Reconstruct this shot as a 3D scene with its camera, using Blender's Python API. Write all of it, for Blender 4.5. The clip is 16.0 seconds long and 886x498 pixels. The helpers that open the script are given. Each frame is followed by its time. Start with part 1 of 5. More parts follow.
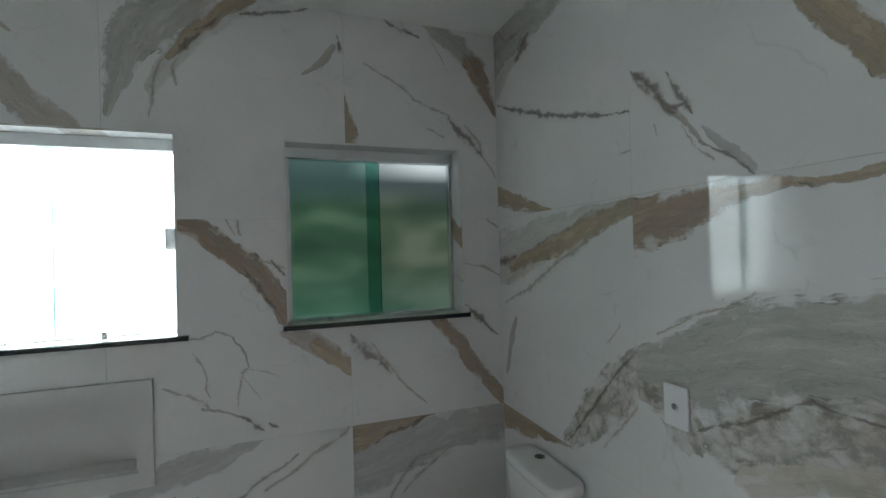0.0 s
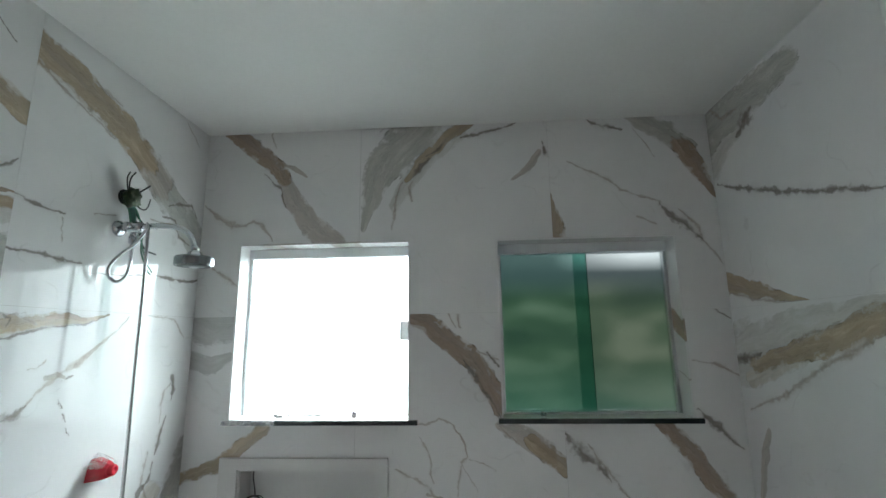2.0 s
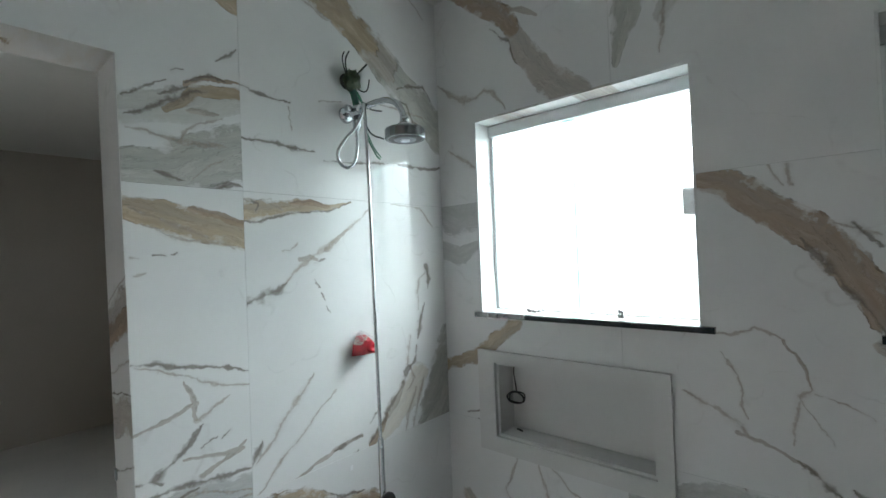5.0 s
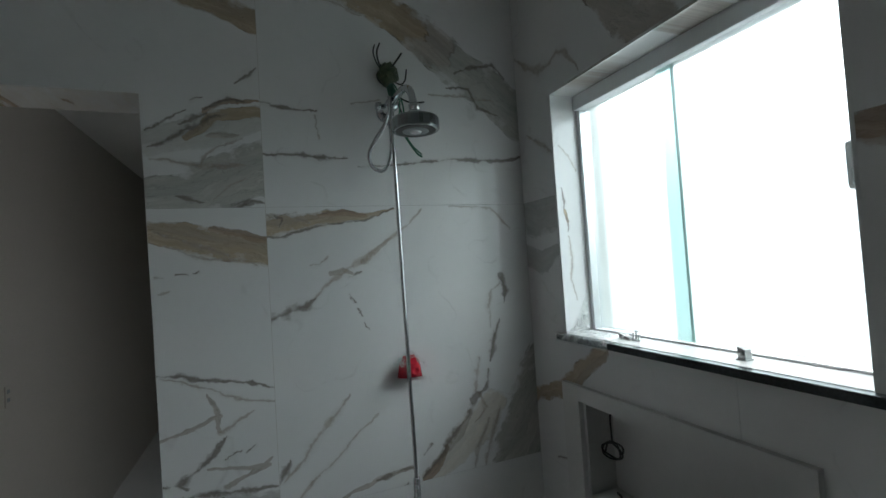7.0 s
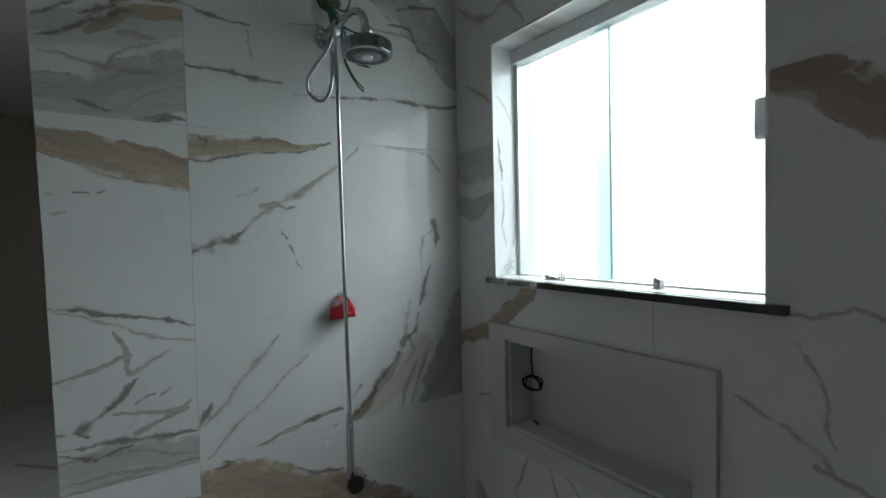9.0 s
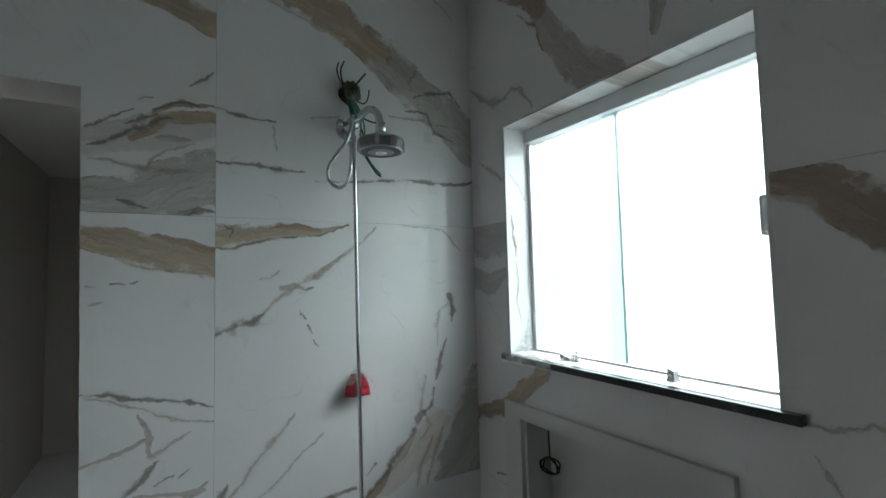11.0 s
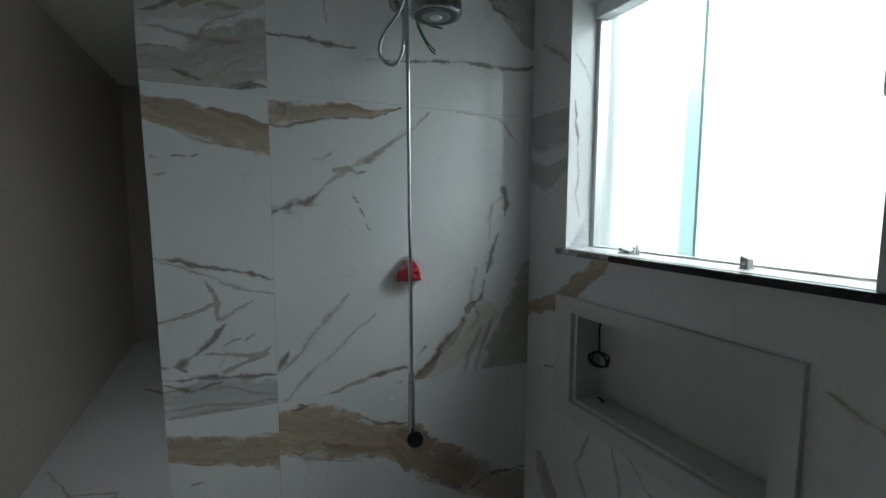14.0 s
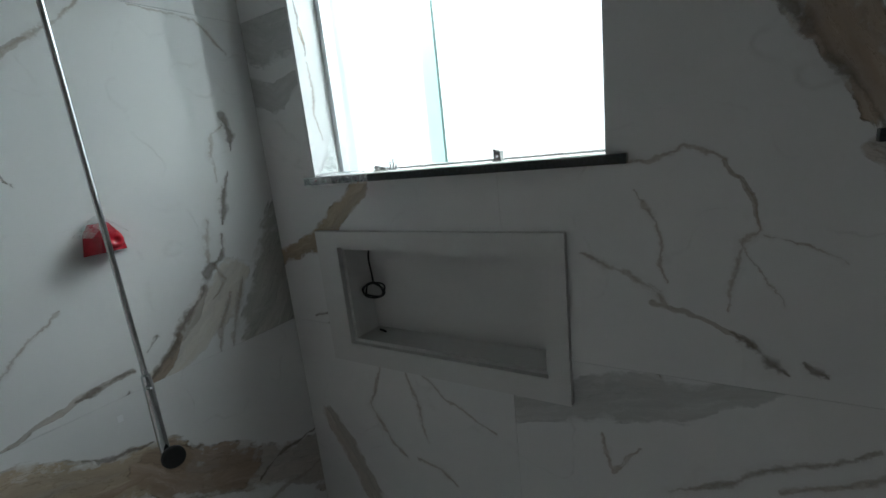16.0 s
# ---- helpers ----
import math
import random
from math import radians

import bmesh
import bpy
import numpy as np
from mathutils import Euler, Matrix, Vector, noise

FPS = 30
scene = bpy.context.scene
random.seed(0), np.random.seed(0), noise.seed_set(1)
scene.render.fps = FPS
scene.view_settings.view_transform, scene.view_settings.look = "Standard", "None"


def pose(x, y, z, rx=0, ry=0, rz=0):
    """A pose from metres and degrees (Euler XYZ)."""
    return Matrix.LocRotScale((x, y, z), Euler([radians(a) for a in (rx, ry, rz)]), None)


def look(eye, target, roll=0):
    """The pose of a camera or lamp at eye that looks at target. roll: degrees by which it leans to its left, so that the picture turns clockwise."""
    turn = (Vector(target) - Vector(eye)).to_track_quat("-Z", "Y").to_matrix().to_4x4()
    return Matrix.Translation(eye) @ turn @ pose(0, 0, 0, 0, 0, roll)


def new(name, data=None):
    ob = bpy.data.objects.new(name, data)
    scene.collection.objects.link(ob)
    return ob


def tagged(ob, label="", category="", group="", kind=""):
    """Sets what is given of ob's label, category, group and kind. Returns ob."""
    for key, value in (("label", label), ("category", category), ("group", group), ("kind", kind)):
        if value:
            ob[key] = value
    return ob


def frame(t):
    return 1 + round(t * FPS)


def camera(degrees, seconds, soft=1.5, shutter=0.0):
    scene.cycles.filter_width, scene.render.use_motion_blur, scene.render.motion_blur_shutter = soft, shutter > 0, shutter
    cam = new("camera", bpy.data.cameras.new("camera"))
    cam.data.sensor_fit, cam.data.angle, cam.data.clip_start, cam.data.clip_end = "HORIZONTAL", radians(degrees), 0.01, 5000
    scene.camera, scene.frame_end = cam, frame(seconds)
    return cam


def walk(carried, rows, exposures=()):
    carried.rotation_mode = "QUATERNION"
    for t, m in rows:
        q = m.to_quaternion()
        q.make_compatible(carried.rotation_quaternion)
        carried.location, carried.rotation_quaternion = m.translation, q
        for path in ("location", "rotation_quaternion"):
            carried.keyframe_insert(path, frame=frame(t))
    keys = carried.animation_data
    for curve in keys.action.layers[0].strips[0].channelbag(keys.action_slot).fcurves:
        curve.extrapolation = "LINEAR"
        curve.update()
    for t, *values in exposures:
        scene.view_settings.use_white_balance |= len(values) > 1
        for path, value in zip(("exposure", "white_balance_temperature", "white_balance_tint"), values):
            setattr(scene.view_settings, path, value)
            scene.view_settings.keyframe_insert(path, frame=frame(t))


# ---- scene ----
cam = camera(88.7, 16.0)
PATH = [
    (0, (-0.005, -0.091, 1.645), (0.668, 1.793, 1.658), -1.6),
    (0.5, (-0.025, -0.091, 1.657), (0.457, 1.847, 1.76), -2.0),
    (1, (-0.039, -0.095, 1.682), (0.194, 1.881, 1.882), -2.3),
    (1.5, (-0.059, -0.11, 1.694), (-0.044, 1.869, 1.985), -1.6),
    (2, (-0.095, -0.129, 1.698), (-0.225, 1.83, 2.078), -0.8),
    (2.5, (-0.139, -0.133, 1.682), (-0.38, 1.808, 2.097), 0.0),
    (3, (-0.176, -0.114, 1.659), (-0.537, 1.821, 2.009), 0.1),
    (3.5, (-0.228, -0.071, 1.621), (-0.743, 1.852, 1.812), -1.0),
    (4, (-0.218, 0.042, 1.59), (-0.856, 1.936, 1.667), -3.2),
    (4.5, (-0.1, 0.257, 1.59), (-1.174, 1.943, 1.644), -2.3),
    (4.7, (-0.081, 0.318, 1.586), (-1.271, 1.925, 1.628), -2.3),
    (6.8, (0.025, 0.958, 1.608), (-1.8, 1.774, 1.66), -2.9),
    (7, (0.043, 1.009, 1.598), (-1.815, 1.745, 1.665), -3.7),
    (7.5, (0.018, 0.948, 1.619), (-1.833, 1.702, 1.694), -3.5),
    (8, (-0.002, 0.912, 1.57), (-1.801, 1.783, 1.651), -2.0),
    (8.5, (-0.006, 0.92, 1.505), (-1.73, 1.932, 1.493), -1.8),
    (8.7, (-0.024, 0.881, 1.495), (-1.673, 2.012, 1.44), -1.3),
    (10.8, (0.047, 0.958, 1.573), (-1.592, 2.102, 1.505), -1.3),
    (11, (0.037, 0.919, 1.614), (-1.678, 1.941, 1.737), -1.4),
    (11.5, (0.029, 0.898, 1.639), (-1.763, 1.747, 1.898), -1.0),
    (12, (0.021, 0.908, 1.639), (-1.796, 1.695, 1.918), -0.9),
    (12.5, (0.009, 0.908, 1.616), (-1.815, 1.68, 1.896), -1.0),
    (13, (0.002, 0.934, 1.574), (-1.849, 1.682, 1.687), -1.1),
    (13.5, (-0.001, 0.937, 1.525), (-1.846, 1.707, 1.486), -0.8),
    (14, (-0.003, 0.936, 1.491), (-1.819, 1.75, 1.295), 0.2),
    (14.5, (-0.005, 0.913, 1.474), (-1.778, 1.779, 1.15), 1.3),
    (15, (-0.005, 0.879, 1.448), (-1.69, 1.893, 1.084), 1.5),
    (15.5, (-0.047, 0.912, 1.424), (-1.476, 2.258, 1.04), -1.2),
    (16, (-0.194, 0.981, 1.393), (-1.243, 2.629, 0.961), -6.1),
]
EXPOSURES = [(0.0, 0.89), (1.5, 1.07), (3.0, 1.14), (4.0, 1.14), (4.7, 1.05), (6.8, -0.65), (7.5, -0.55), (8.0, -0.35), (8.7, -0.4), (10.8, -0.1), (11.2, -0.15), (12.0, -0.45), (12.5, -0.5), (14.5, -0.75), (15.5, -0.4), (16.0, -0.35)]
walk(cam, [(t, look(eye, target, roll)) for t, eye, target, roll in PATH], EXPOSURES)

# ---- daylight: overcast sky, seen as a glow behind frosted panes ----
world = bpy.data.worlds.new("overcast")
scene.world = world
world.use_nodes = True
sky = world.node_tree.nodes.new("ShaderNodeTexSky")
sky.sky_type, sky.sun_disc, sky.sun_elevation, sky.sun_rotation = "NISHITA", False, radians(50), radians(20)
world.node_tree.nodes["Background"].inputs["Strength"].default_value = 0.1
world.node_tree.links.new(sky.outputs[0], world.node_tree.nodes["Background"].inputs["Color"])
# light of the high sky, entering downwards through the bright window
sky_lamp = bpy.data.lights.new("sky_light", "AREA")
sky_lamp.shape, sky_lamp.size, sky_lamp.size_y, sky_lamp.energy, sky_lamp.color = "RECTANGLE", 2.5, 1.75, 92.0, (0.85, 0.945, 1.0)
new("sky_light", sky_lamp).matrix_world = look((-0.75, 2.85, 2.75), (-0.75, 1.9, 1.7))
# added pinkish fill for the room beyond, through an assumed, unseen window opening
room_lamp = bpy.data.lights.new("room_fill_light", "AREA")
room_lamp.shape, room_lamp.size, room_lamp.size_y, room_lamp.energy, room_lamp.color = "RECTANGLE", 1.6, 1.2, 78.0, (1.0, 0.79, 0.75)
new("room_fill_light", room_lamp).matrix_world = look((-2.3, 2.75, 3.9), (-2.3, 1.5, 0.6))
SKY_GLOW = 4.1     # horizon behind the bright window
GARDEN_GLOW = 0.25  # shaded garden behind the other

# ---- the plan, in metres ----
XW, XE, YN, YS, ZC = -1.389, 1.002, 1.906, -0.52, 2.70    # tiled faces and ceiling
W1 = (-1.195, -0.383, 1.350, 2.138)                        # window over the niche
W2 = (0.012, 0.806, 1.356, 2.132)                          # window by the toilet
NICHE = (-1.128, -0.524, 0.856, 1.150)
NICHE_OUT = (-1.207, -0.474, 0.796, 1.196)
DOOR = (-0.09, 0.713, 2.118)                               # y from, y to, head height
WALL = 0.17
TT = 0.004                                                 # tile thickness
GLASS_Y = 2.012


# ---- materials ----
def mat(name):
    m = bpy.data.materials.new(name)
    m.use_nodes = True
    return m, m.node_tree, m.node_tree.nodes["Principled BSDF"]


def node(tree, kind, **props):
    n = tree.nodes.new(kind)
    for key, value in props.items():
        setattr(n, key, value)
    return n


def noise_tex(tree, vec, scale, detail=4.0, rough=0.55, dim="3D"):
    n = node(tree, "ShaderNodeTexNoise", noise_dimensions=dim)
    n.inputs["Scale"].default_value, n.inputs["Detail"].default_value, n.inputs["Roughness"].default_value = scale, detail, rough
    if vec is not None:
        tree.links.new(vec, n.inputs["Vector"])
    return n


def ramp(tree, fac, stops):
    r = node(tree, "ShaderNodeValToRGB")
    els = r.color_ramp.elements
    while len(els) < len(stops):
        els.new(0.5)
    for e, (p, c) in zip(els, stops):
        e.position, e.color = p, (*c, 1)
    tree.links.new(fac, r.inputs[0])
    return r.outputs[0]


def mix(tree, fac, a, b, blend="MIX"):
    n = node(tree, "ShaderNodeMix", data_type="RGBA", blend_type=blend)
    for sock, v in ((n.inputs[0], fac), (n.inputs[6], a), (n.inputs[7], b)):
        if isinstance(v, bpy.types.NodeSocket):
            tree.links.new(v, sock)
        elif isinstance(v, (int, float)):
            sock.default_value = v
        else:
            sock.default_value = (*v, 1)
    return n.outputs[2]


def bump(tree, height, strength, dist, bsdf):
    b = node(tree, "ShaderNodeBump")
    b.inputs["Strength"].default_value, b.inputs["Distance"].default_value = strength, dist
    tree.links.new(height, b.inputs["Height"])
    tree.links.new(b.outputs[0], bsdf.inputs["Normal"])


def surface(name, colour, rough=0.5, metal=0.0, vary=0.12, scale=6.0, grain=60.0, relief=0.05, dirt=None):
    """A plain real surface: two scales of tone, uneven gloss and fine relief."""
    m, t, b = mat(name)
    pos = node(t, "ShaderNodeNewGeometry").outputs["Position"]
    big, fine = noise_tex(t, pos, scale, 5), noise_tex(t, pos, grain, 3)
    lo, hi = [c * (1 - vary) for c in colour], [min(1, c * (1 + vary)) for c in colour]
    col = ramp(t, big.outputs[0], [(0.3, lo), (0.7, hi)])
    col = mix(t, 0.25, col, ramp(t, fine.outputs[0], [(0.35, lo), (0.65, hi)]))
    if dirt:
        spots = ramp(t, noise_tex(t, pos, scale * 2.3, 8, 0.7).outputs[0], [(0.55, (0, 0, 0)), (0.75, (1, 1, 1))])
        col = mix(t, spots, col, dirt)
    t.links.new(col, b.inputs["Base Color"])
    r = node(t, "ShaderNodeMapRange")
    r.inputs[3].default_value, r.inputs[4].default_value = rough * 0.8, min(1, rough * 1.25)
    t.links.new(big.outputs[0], r.inputs[0])
    t.links.new(r.outputs[0], b.inputs["Roughness"])
    b.inputs["Metallic"].default_value = metal
    if relief:
        bump(t, fine.outputs[0], relief, 0.002, b)
    return m


# The veins of the marble print: each is a tapering stroke between two places on a tile.
VEIN_KINDS = {  # colour, opacity, dark rim; later ones lie over earlier ones
    "mist": ((0.53, 0.53, 0.50), 0.75, 0.1),
    "slate": ((0.41, 0.42, 0.41), 0.75, 0.15),
    "grey": ((0.43, 0.43, 0.395), 0.88, 0.4),
    "breccia": ((0.60, 0.585, 0.55), 0.8, 0.2),
    "sand": ((0.56, 0.515, 0.44), 0.7, 0.25),
    "taupe": ((0.42, 0.375, 0.335), 0.8, 0.35),
    "ochre": ((0.40, 0.32, 0.225), 0.92, 0.5),
    "brown": ((0.345, 0.265, 0.20), 0.92, 0.5),
    "line": ((0.27, 0.25, 0.23), 0.66, 0.0),
    "grain": ((0.22, 0.21, 0.20), 0.7, 0.0),
    "dark": ((0.13, 0.12, 0.11), 0.80, 0.0),
}
THIN = ("line", "grain", "dark")
VEINS = {}
for key in ("n_top_left n_top_mid n_top_right n_mid_left n_mid_mid n_mid_right n_low_left n_low_mid n_low_right "
            "e_top_north e_top_south e_mid_north e_mid_south e_low_north w_top_north w_top_south w_mid_south w_mid_north w_low_north w_low_south").split():
    VEINS[key] = []
VEINS["n_top_right"] += [
    ("ochre", (0.268, 2.361, 0.0026), (0.266, 2.242, 0.0395), (0.266, 2.016, 0.0948)),
    ("grey", (0.643, 2.723, 0.0262), (0.814, 2.617, 0.0577), (0.888, 2.545, 0.0552)),
    ("brown", (0.876, 2.553, 0.0472), (0.944, 2.433, 0.0395), (1.001, 2.302, 0.0105)),
    ("dark", (0.459, 2.699, 0.0082), (0.524, 2.663, 0.011), (0.616, 2.644, 0.0055)),
    ("line", (0.355, 2.494, 0.0026), (0.533, 2.402, 0.0055), (0.588, 2.357, 0.0052), (0.755, 2.283, 0.0053)),
    ("dark", (0.747, 2.283, 0.0079), (0.806, 2.206, 0.0175), (0.855, 2.173, 0.0125), (0.92, 2.103, 0.011)),
    ("line", (0.835, 2.246, 0.0053), (0.906, 2.164, 0.0079), (0.925, 2.098, 0.0053), (0.997, 1.992, 0.0053)),
    ("line", (0.67, 2.648, 0.0028), (0.752, 2.506, 0.0027)),
    ("line", (0.651, 2.224, 0.0055), (0.731, 2.187, 0.0055)),
]
VEINS["n_mid_left"] += [
    ("slate", (-1.453, 1.808, 0.0607), (-1.292, 1.739, 0.0772), (-1.192, 1.751, 0.0645)),
    ("slate", (-1.429, 1.637, 0.033), (-1.296, 1.576, 0.0423), (-1.209, 1.617, 0.0256)),
    ("ochre", (-1.019, 1.309, 0.0242), (-1.141, 1.226, 0.0317), (-1.226, 1.158, 0.0293), (-1.422, 1.095, 0.0268)),
    ("dark", (-1.275, 0.922, 0.0061), (-1.189, 0.95, 0.0042)),
    ("dark", (-1.222, 0.906, 0.0044), (-1.192, 0.88, 0.0067)),
]
VEINS["n_mid_mid"] += [
    ("line", (0.027, 1.991, 0.0052), (-0.056, 1.93, 0.0055), (-0.153, 1.864, 0.0025)),
    ("line", (-0.209, 1.8, 0.005), (-0.173, 1.744, 0.0047)),
    ("line", (-0.088, 1.632, 0.005), (0.005, 1.593, 0.0075)),
]
VEINS["n_mid_right"] += [
    ("dark", (0.266, 1.296, 0.0071), (0.323, 1.234, 0.0213), (0.392, 1.17, 0.0157), (0.448, 1.112, 0.0113)),
    ("line", (0.361, 1.252, 0.0048), (0.416, 1.17, 0.0068), (0.602, 0.947, 0.0024)),
    ("brown", (0.67, 1.336, 0.027), (0.77, 1.229, 0.0382), (0.843, 1.112, 0.0356), (1.017, 0.909, 0.0272)),
    ("line", (0.822, 1.595, 0.0025), (0.924, 1.568, 0.005), (1.006, 1.517, 0.005)),
    ("dark", (0.821, 1.388, 0.0067), (0.888, 1.33, 0.0142), (0.976, 1.239, 0.0071)),
    ("dark", (0.942, 1.802, 0.0075), (0.998, 1.758, 0.005)),
]
VEINS["n_low_left"] += [
    ("taupe", (-1.297, 0.563, 0.0386), (-1.219, 0.446, 0.0434), (-1.137, 0.289, 0.0388)),
    ("line", (-1.047, 0.784, 0.0063), (-1.109, 0.648, 0.0066), (-1.048, 0.546, 0.0062), (-0.991, 0.498, 0.0083)),
    ("line", (-0.958, 0.782, 0.004), (-0.928, 0.717, 0.006), (-0.9, 0.569, 0.0042)),
    ("line", (-0.908, 0.787, 0.0051), (-0.824, 0.722, 0.0034), (-0.678, 0.654, 0.0035)),
    ("line", (-0.949, 0.503, 0.0062), (-0.87, 0.493, 0.0078), (-0.822, 0.457, 0.0059)),
]
VEINS["n_low_mid"] += [
    ("slate", (-0.671, 0.731, 0.0385), (-0.494, 0.793, 0.0592), (-0.37, 0.832, 0.0625), (-0.232, 0.857, 0.0425), (-0.141, 0.887, 0.0206), (-0.057, 0.926, 0.0039)),
    ("line", (-0.414, 0.714, 0.0036), (-0.406, 0.688, 0.0048), (-0.392, 0.641, 0.0027)),
    ("line", (-0.337, 0.708, 0.0022), (-0.392, 0.641, 0.0027)),
    ("grain", (-0.282, 0.628, 0.0073), (-0.161, 0.697, 0.0068), (-0.1, 0.736, 0.0077), (0.043, 0.815, 0.0052)),
    ("line", (-0.088, 0.691, 0.0067), (0.068, 0.777, 0.0068), (0.21, 0.86, 0.0095), (0.264, 0.908, 0.0075)),
]
VEINS["n_low_right"] += [
    ("line", (0.489, 0.561, 0.0052), (0.571, 0.647, 0.0079), (0.726, 0.736, 0.0053)),
]
VEINS["e_low_north"] += [
    ("ochre", (2.02, 0.864, 0.0922), (1.726, 0.875, 0.076), (1.517, 0.899, 0.041), (1.232, 0.928, 0.0054)),
]
VEINS["e_top_north"] += [
    ("grey", (1.918, 2.618, 0.1404), (1.624, 2.615, 0.0848), (1.368, 2.61, 0.06)),
    ("mist", (1.957, 2.421, 0.0898), (1.788, 2.502, 0.0618), (1.629, 2.52, 0.0246)),
    ("dark", (1.697, 2.491, 0.01), (1.634, 2.529, 0.0336), (1.589, 2.562, 0.0142)),
    ("line", (1.934, 2.765, 0.0095), (1.781, 2.612, 0.012), (1.674, 2.602, 0.0105)),
    ("dark", (1.886, 2.347, 0.0062), (1.621, 2.24, 0.0108), (1.337, 2.137, 0.0094), (1.177, 2.098, 0.0076), (0.995, 2.048, 0.0024)),
    ("line", (1.053, 1.937, 0.0054), (1, 1.933, 0.0035)),
    ("ochre", (1.964, 1.925, 0.0555), (1.668, 1.845, 0.03), (1.449, 1.794, 0.0033)),
    ("line", (1.967, 1.877, 0.0056), (1.67, 1.813, 0.0062), (1.449, 1.79, 0.0035)),
]
VEINS["e_top_south"] += [
    ("slate", (0.757, 1.941, 0.0064), (0.677, 1.862, 0.0152), (0.637, 1.815, 0.0157)),
    ("ochre", (0.51, 2.152, 0.0316), (0.455, 2.062, 0.0297), (0.391, 1.963, 0.0295)),
    ("dark", (0.997, 2.175, 0.0067), (0.958, 2.128, 0.0159), (0.917, 2.086, 0.0123), (0.878, 2.036, 0.0091), (0.847, 2.003, 0.0103)),
    ("line", (0.983, 2.129, 0.0045), (0.938, 2.088, 0.007), (0.884, 2.046, 0.0056)),
    ("dark", (0.871, 2.12, 0.0029), (0.839, 2.062, 0.0085), (0.808, 2.014, 0.0092), (0.794, 1.987, 0.0029)),
    ("dark", (0.884, 2.038, 0.0072), (0.841, 2.017, 0.0091), (0.813, 2.02, 0.0063)),
    ("taupe", (0.858, 2.013, 0.0119), (0.812, 1.96, 0.01), (0.751, 1.894, 0.0046)),
    ("dark", (0.766, 1.907, 0.0032), (0.72, 1.876, 0.0032), (0.67, 1.842, 0.0042), (0.632, 1.799, 0.0032)),
]
VEINS["e_top_south"] += [
    ("line", (0.83, 1.961, 0.0033), (0.775, 1.892, 0.0025), (0.733, 1.855, 0.0014)),
    ("line", (0.914, 1.991, 0.0028), (0.907, 1.957, 0.0028)),
]
VEINS["e_mid_north"] += [
    ("mist", (1.903, 1.605, 0.1374), (1.516, 1.694, 0.082), (1.192, 1.768, 0.0265), (0.99, 1.788, 0.0088)),
    ("ochre", (1.789, 1.574, 0.0304), (1.361, 1.671, 0.0435), (1.164, 1.733, 0.0448), (0.991, 1.771, 0.0267)),
    ("sand", (1.82, 1.52, 0.0387), (1.564, 1.613, 0.0449), (1.417, 1.657, 0.0238)),
    ("line", (1.856, 1.396, 0.007), (1.616, 1.492, 0.008), (1.42, 1.591, 0.0087), (1.292, 1.65, 0.0086), (1.16, 1.695, 0.0036)),
    ("dark", (1.898, 1.588, 0.0285), (1.793, 1.605, 0.0154), (1.727, 1.631, 0.0044)),
    ("line", (1.656, 1.626, 0.006), (1.454, 1.692, 0.006), (1.323, 1.718, 0.0033)),
    ("breccia", (1.369, 0.925, 0.0366), (1.193, 1.099, 0.0923), (1.08, 1.206, 0.086), (1.009, 1.28, 0.0613)),
]
VEINS["e_mid_north"] += [
    ("dark", (1.38, 0.916, 0.0055), (1.256, 1.054, 0.0068), (1.147, 1.192, 0.0051), (1.051, 1.288, 0.0067), (1.007, 1.328, 0.0031)),
    ("line", (1.17, 0.978, 0.0033), (1.085, 1.074, 0.0051), (1.014, 1.159, 0.0059)),
    ("line", (1.143, 1.331, 0.0055), (1.082, 1.4, 0.0044)),
    ("taupe", (1.859, 1.071, 0.015), (1.799, 1.23, 0.0242), (1.755, 1.336, 0.0118)),
]
VEINS["e_mid_south"] += [
    ("grey", (1.028, 1.267, 0.0626), (0.787, 1.324, 0.1279), (0.565, 1.415, 0.1176), (0.406, 1.432, 0.123)),
    ("brown", (1.009, 1.713, 0.0898), (0.881, 1.723, 0.0701), (0.78, 1.744, 0.0505), (0.68, 1.764, 0.0261), (0.566, 1.773, 0.0132)),
    ("ochre", (0.571, 1.774, 0.0109), (0.512, 1.764, 0.0114), (0.454, 1.766, 0.0105), (0.396, 1.769, 0.0131)),
    ("dark", (0.543, 1.77, 0.0016), (0.512, 1.756, 0.0045), (0.487, 1.757, 0.0015)),
    ("slate", (0.624, 1.441, 0.0099), (0.531, 1.464, 0.0103), (0.405, 1.465, 0.006)),
    ("slate", (0.594, 1.327, 0.0177), (0.494, 1.361, 0.0149), (0.407, 1.368, 0.0098)),
    ("line", (0.934, 1.391, 0.0031), (0.782, 1.465, 0.0043), (0.689, 1.494, 0.003)),
    ("breccia", (1.012, 1.214, 0.0291), (0.872, 1.2, 0.0681), (0.837, 1.146, 0.0621)),
]
VEINS["e_mid_south"] += [
    ("breccia", (0.73, 1.151, 0.0574), (0.572, 1.216, 0.0861), (0.411, 1.251, 0.095)),
    ("sand", (0.661, 1.089, 0.0398), (0.52, 1.166, 0.0317), (0.412, 1.195, 0.0296)),
    ("dark", (0.8, 1.16, 0.0053), (0.699, 1.214, 0.006), (0.637, 1.249, 0.0046), (0.569, 1.295, 0.0048), (0.525, 1.317, 0.0048), (0.467, 1.31, 0.003), (0.409, 1.315, 0.0039)),
]
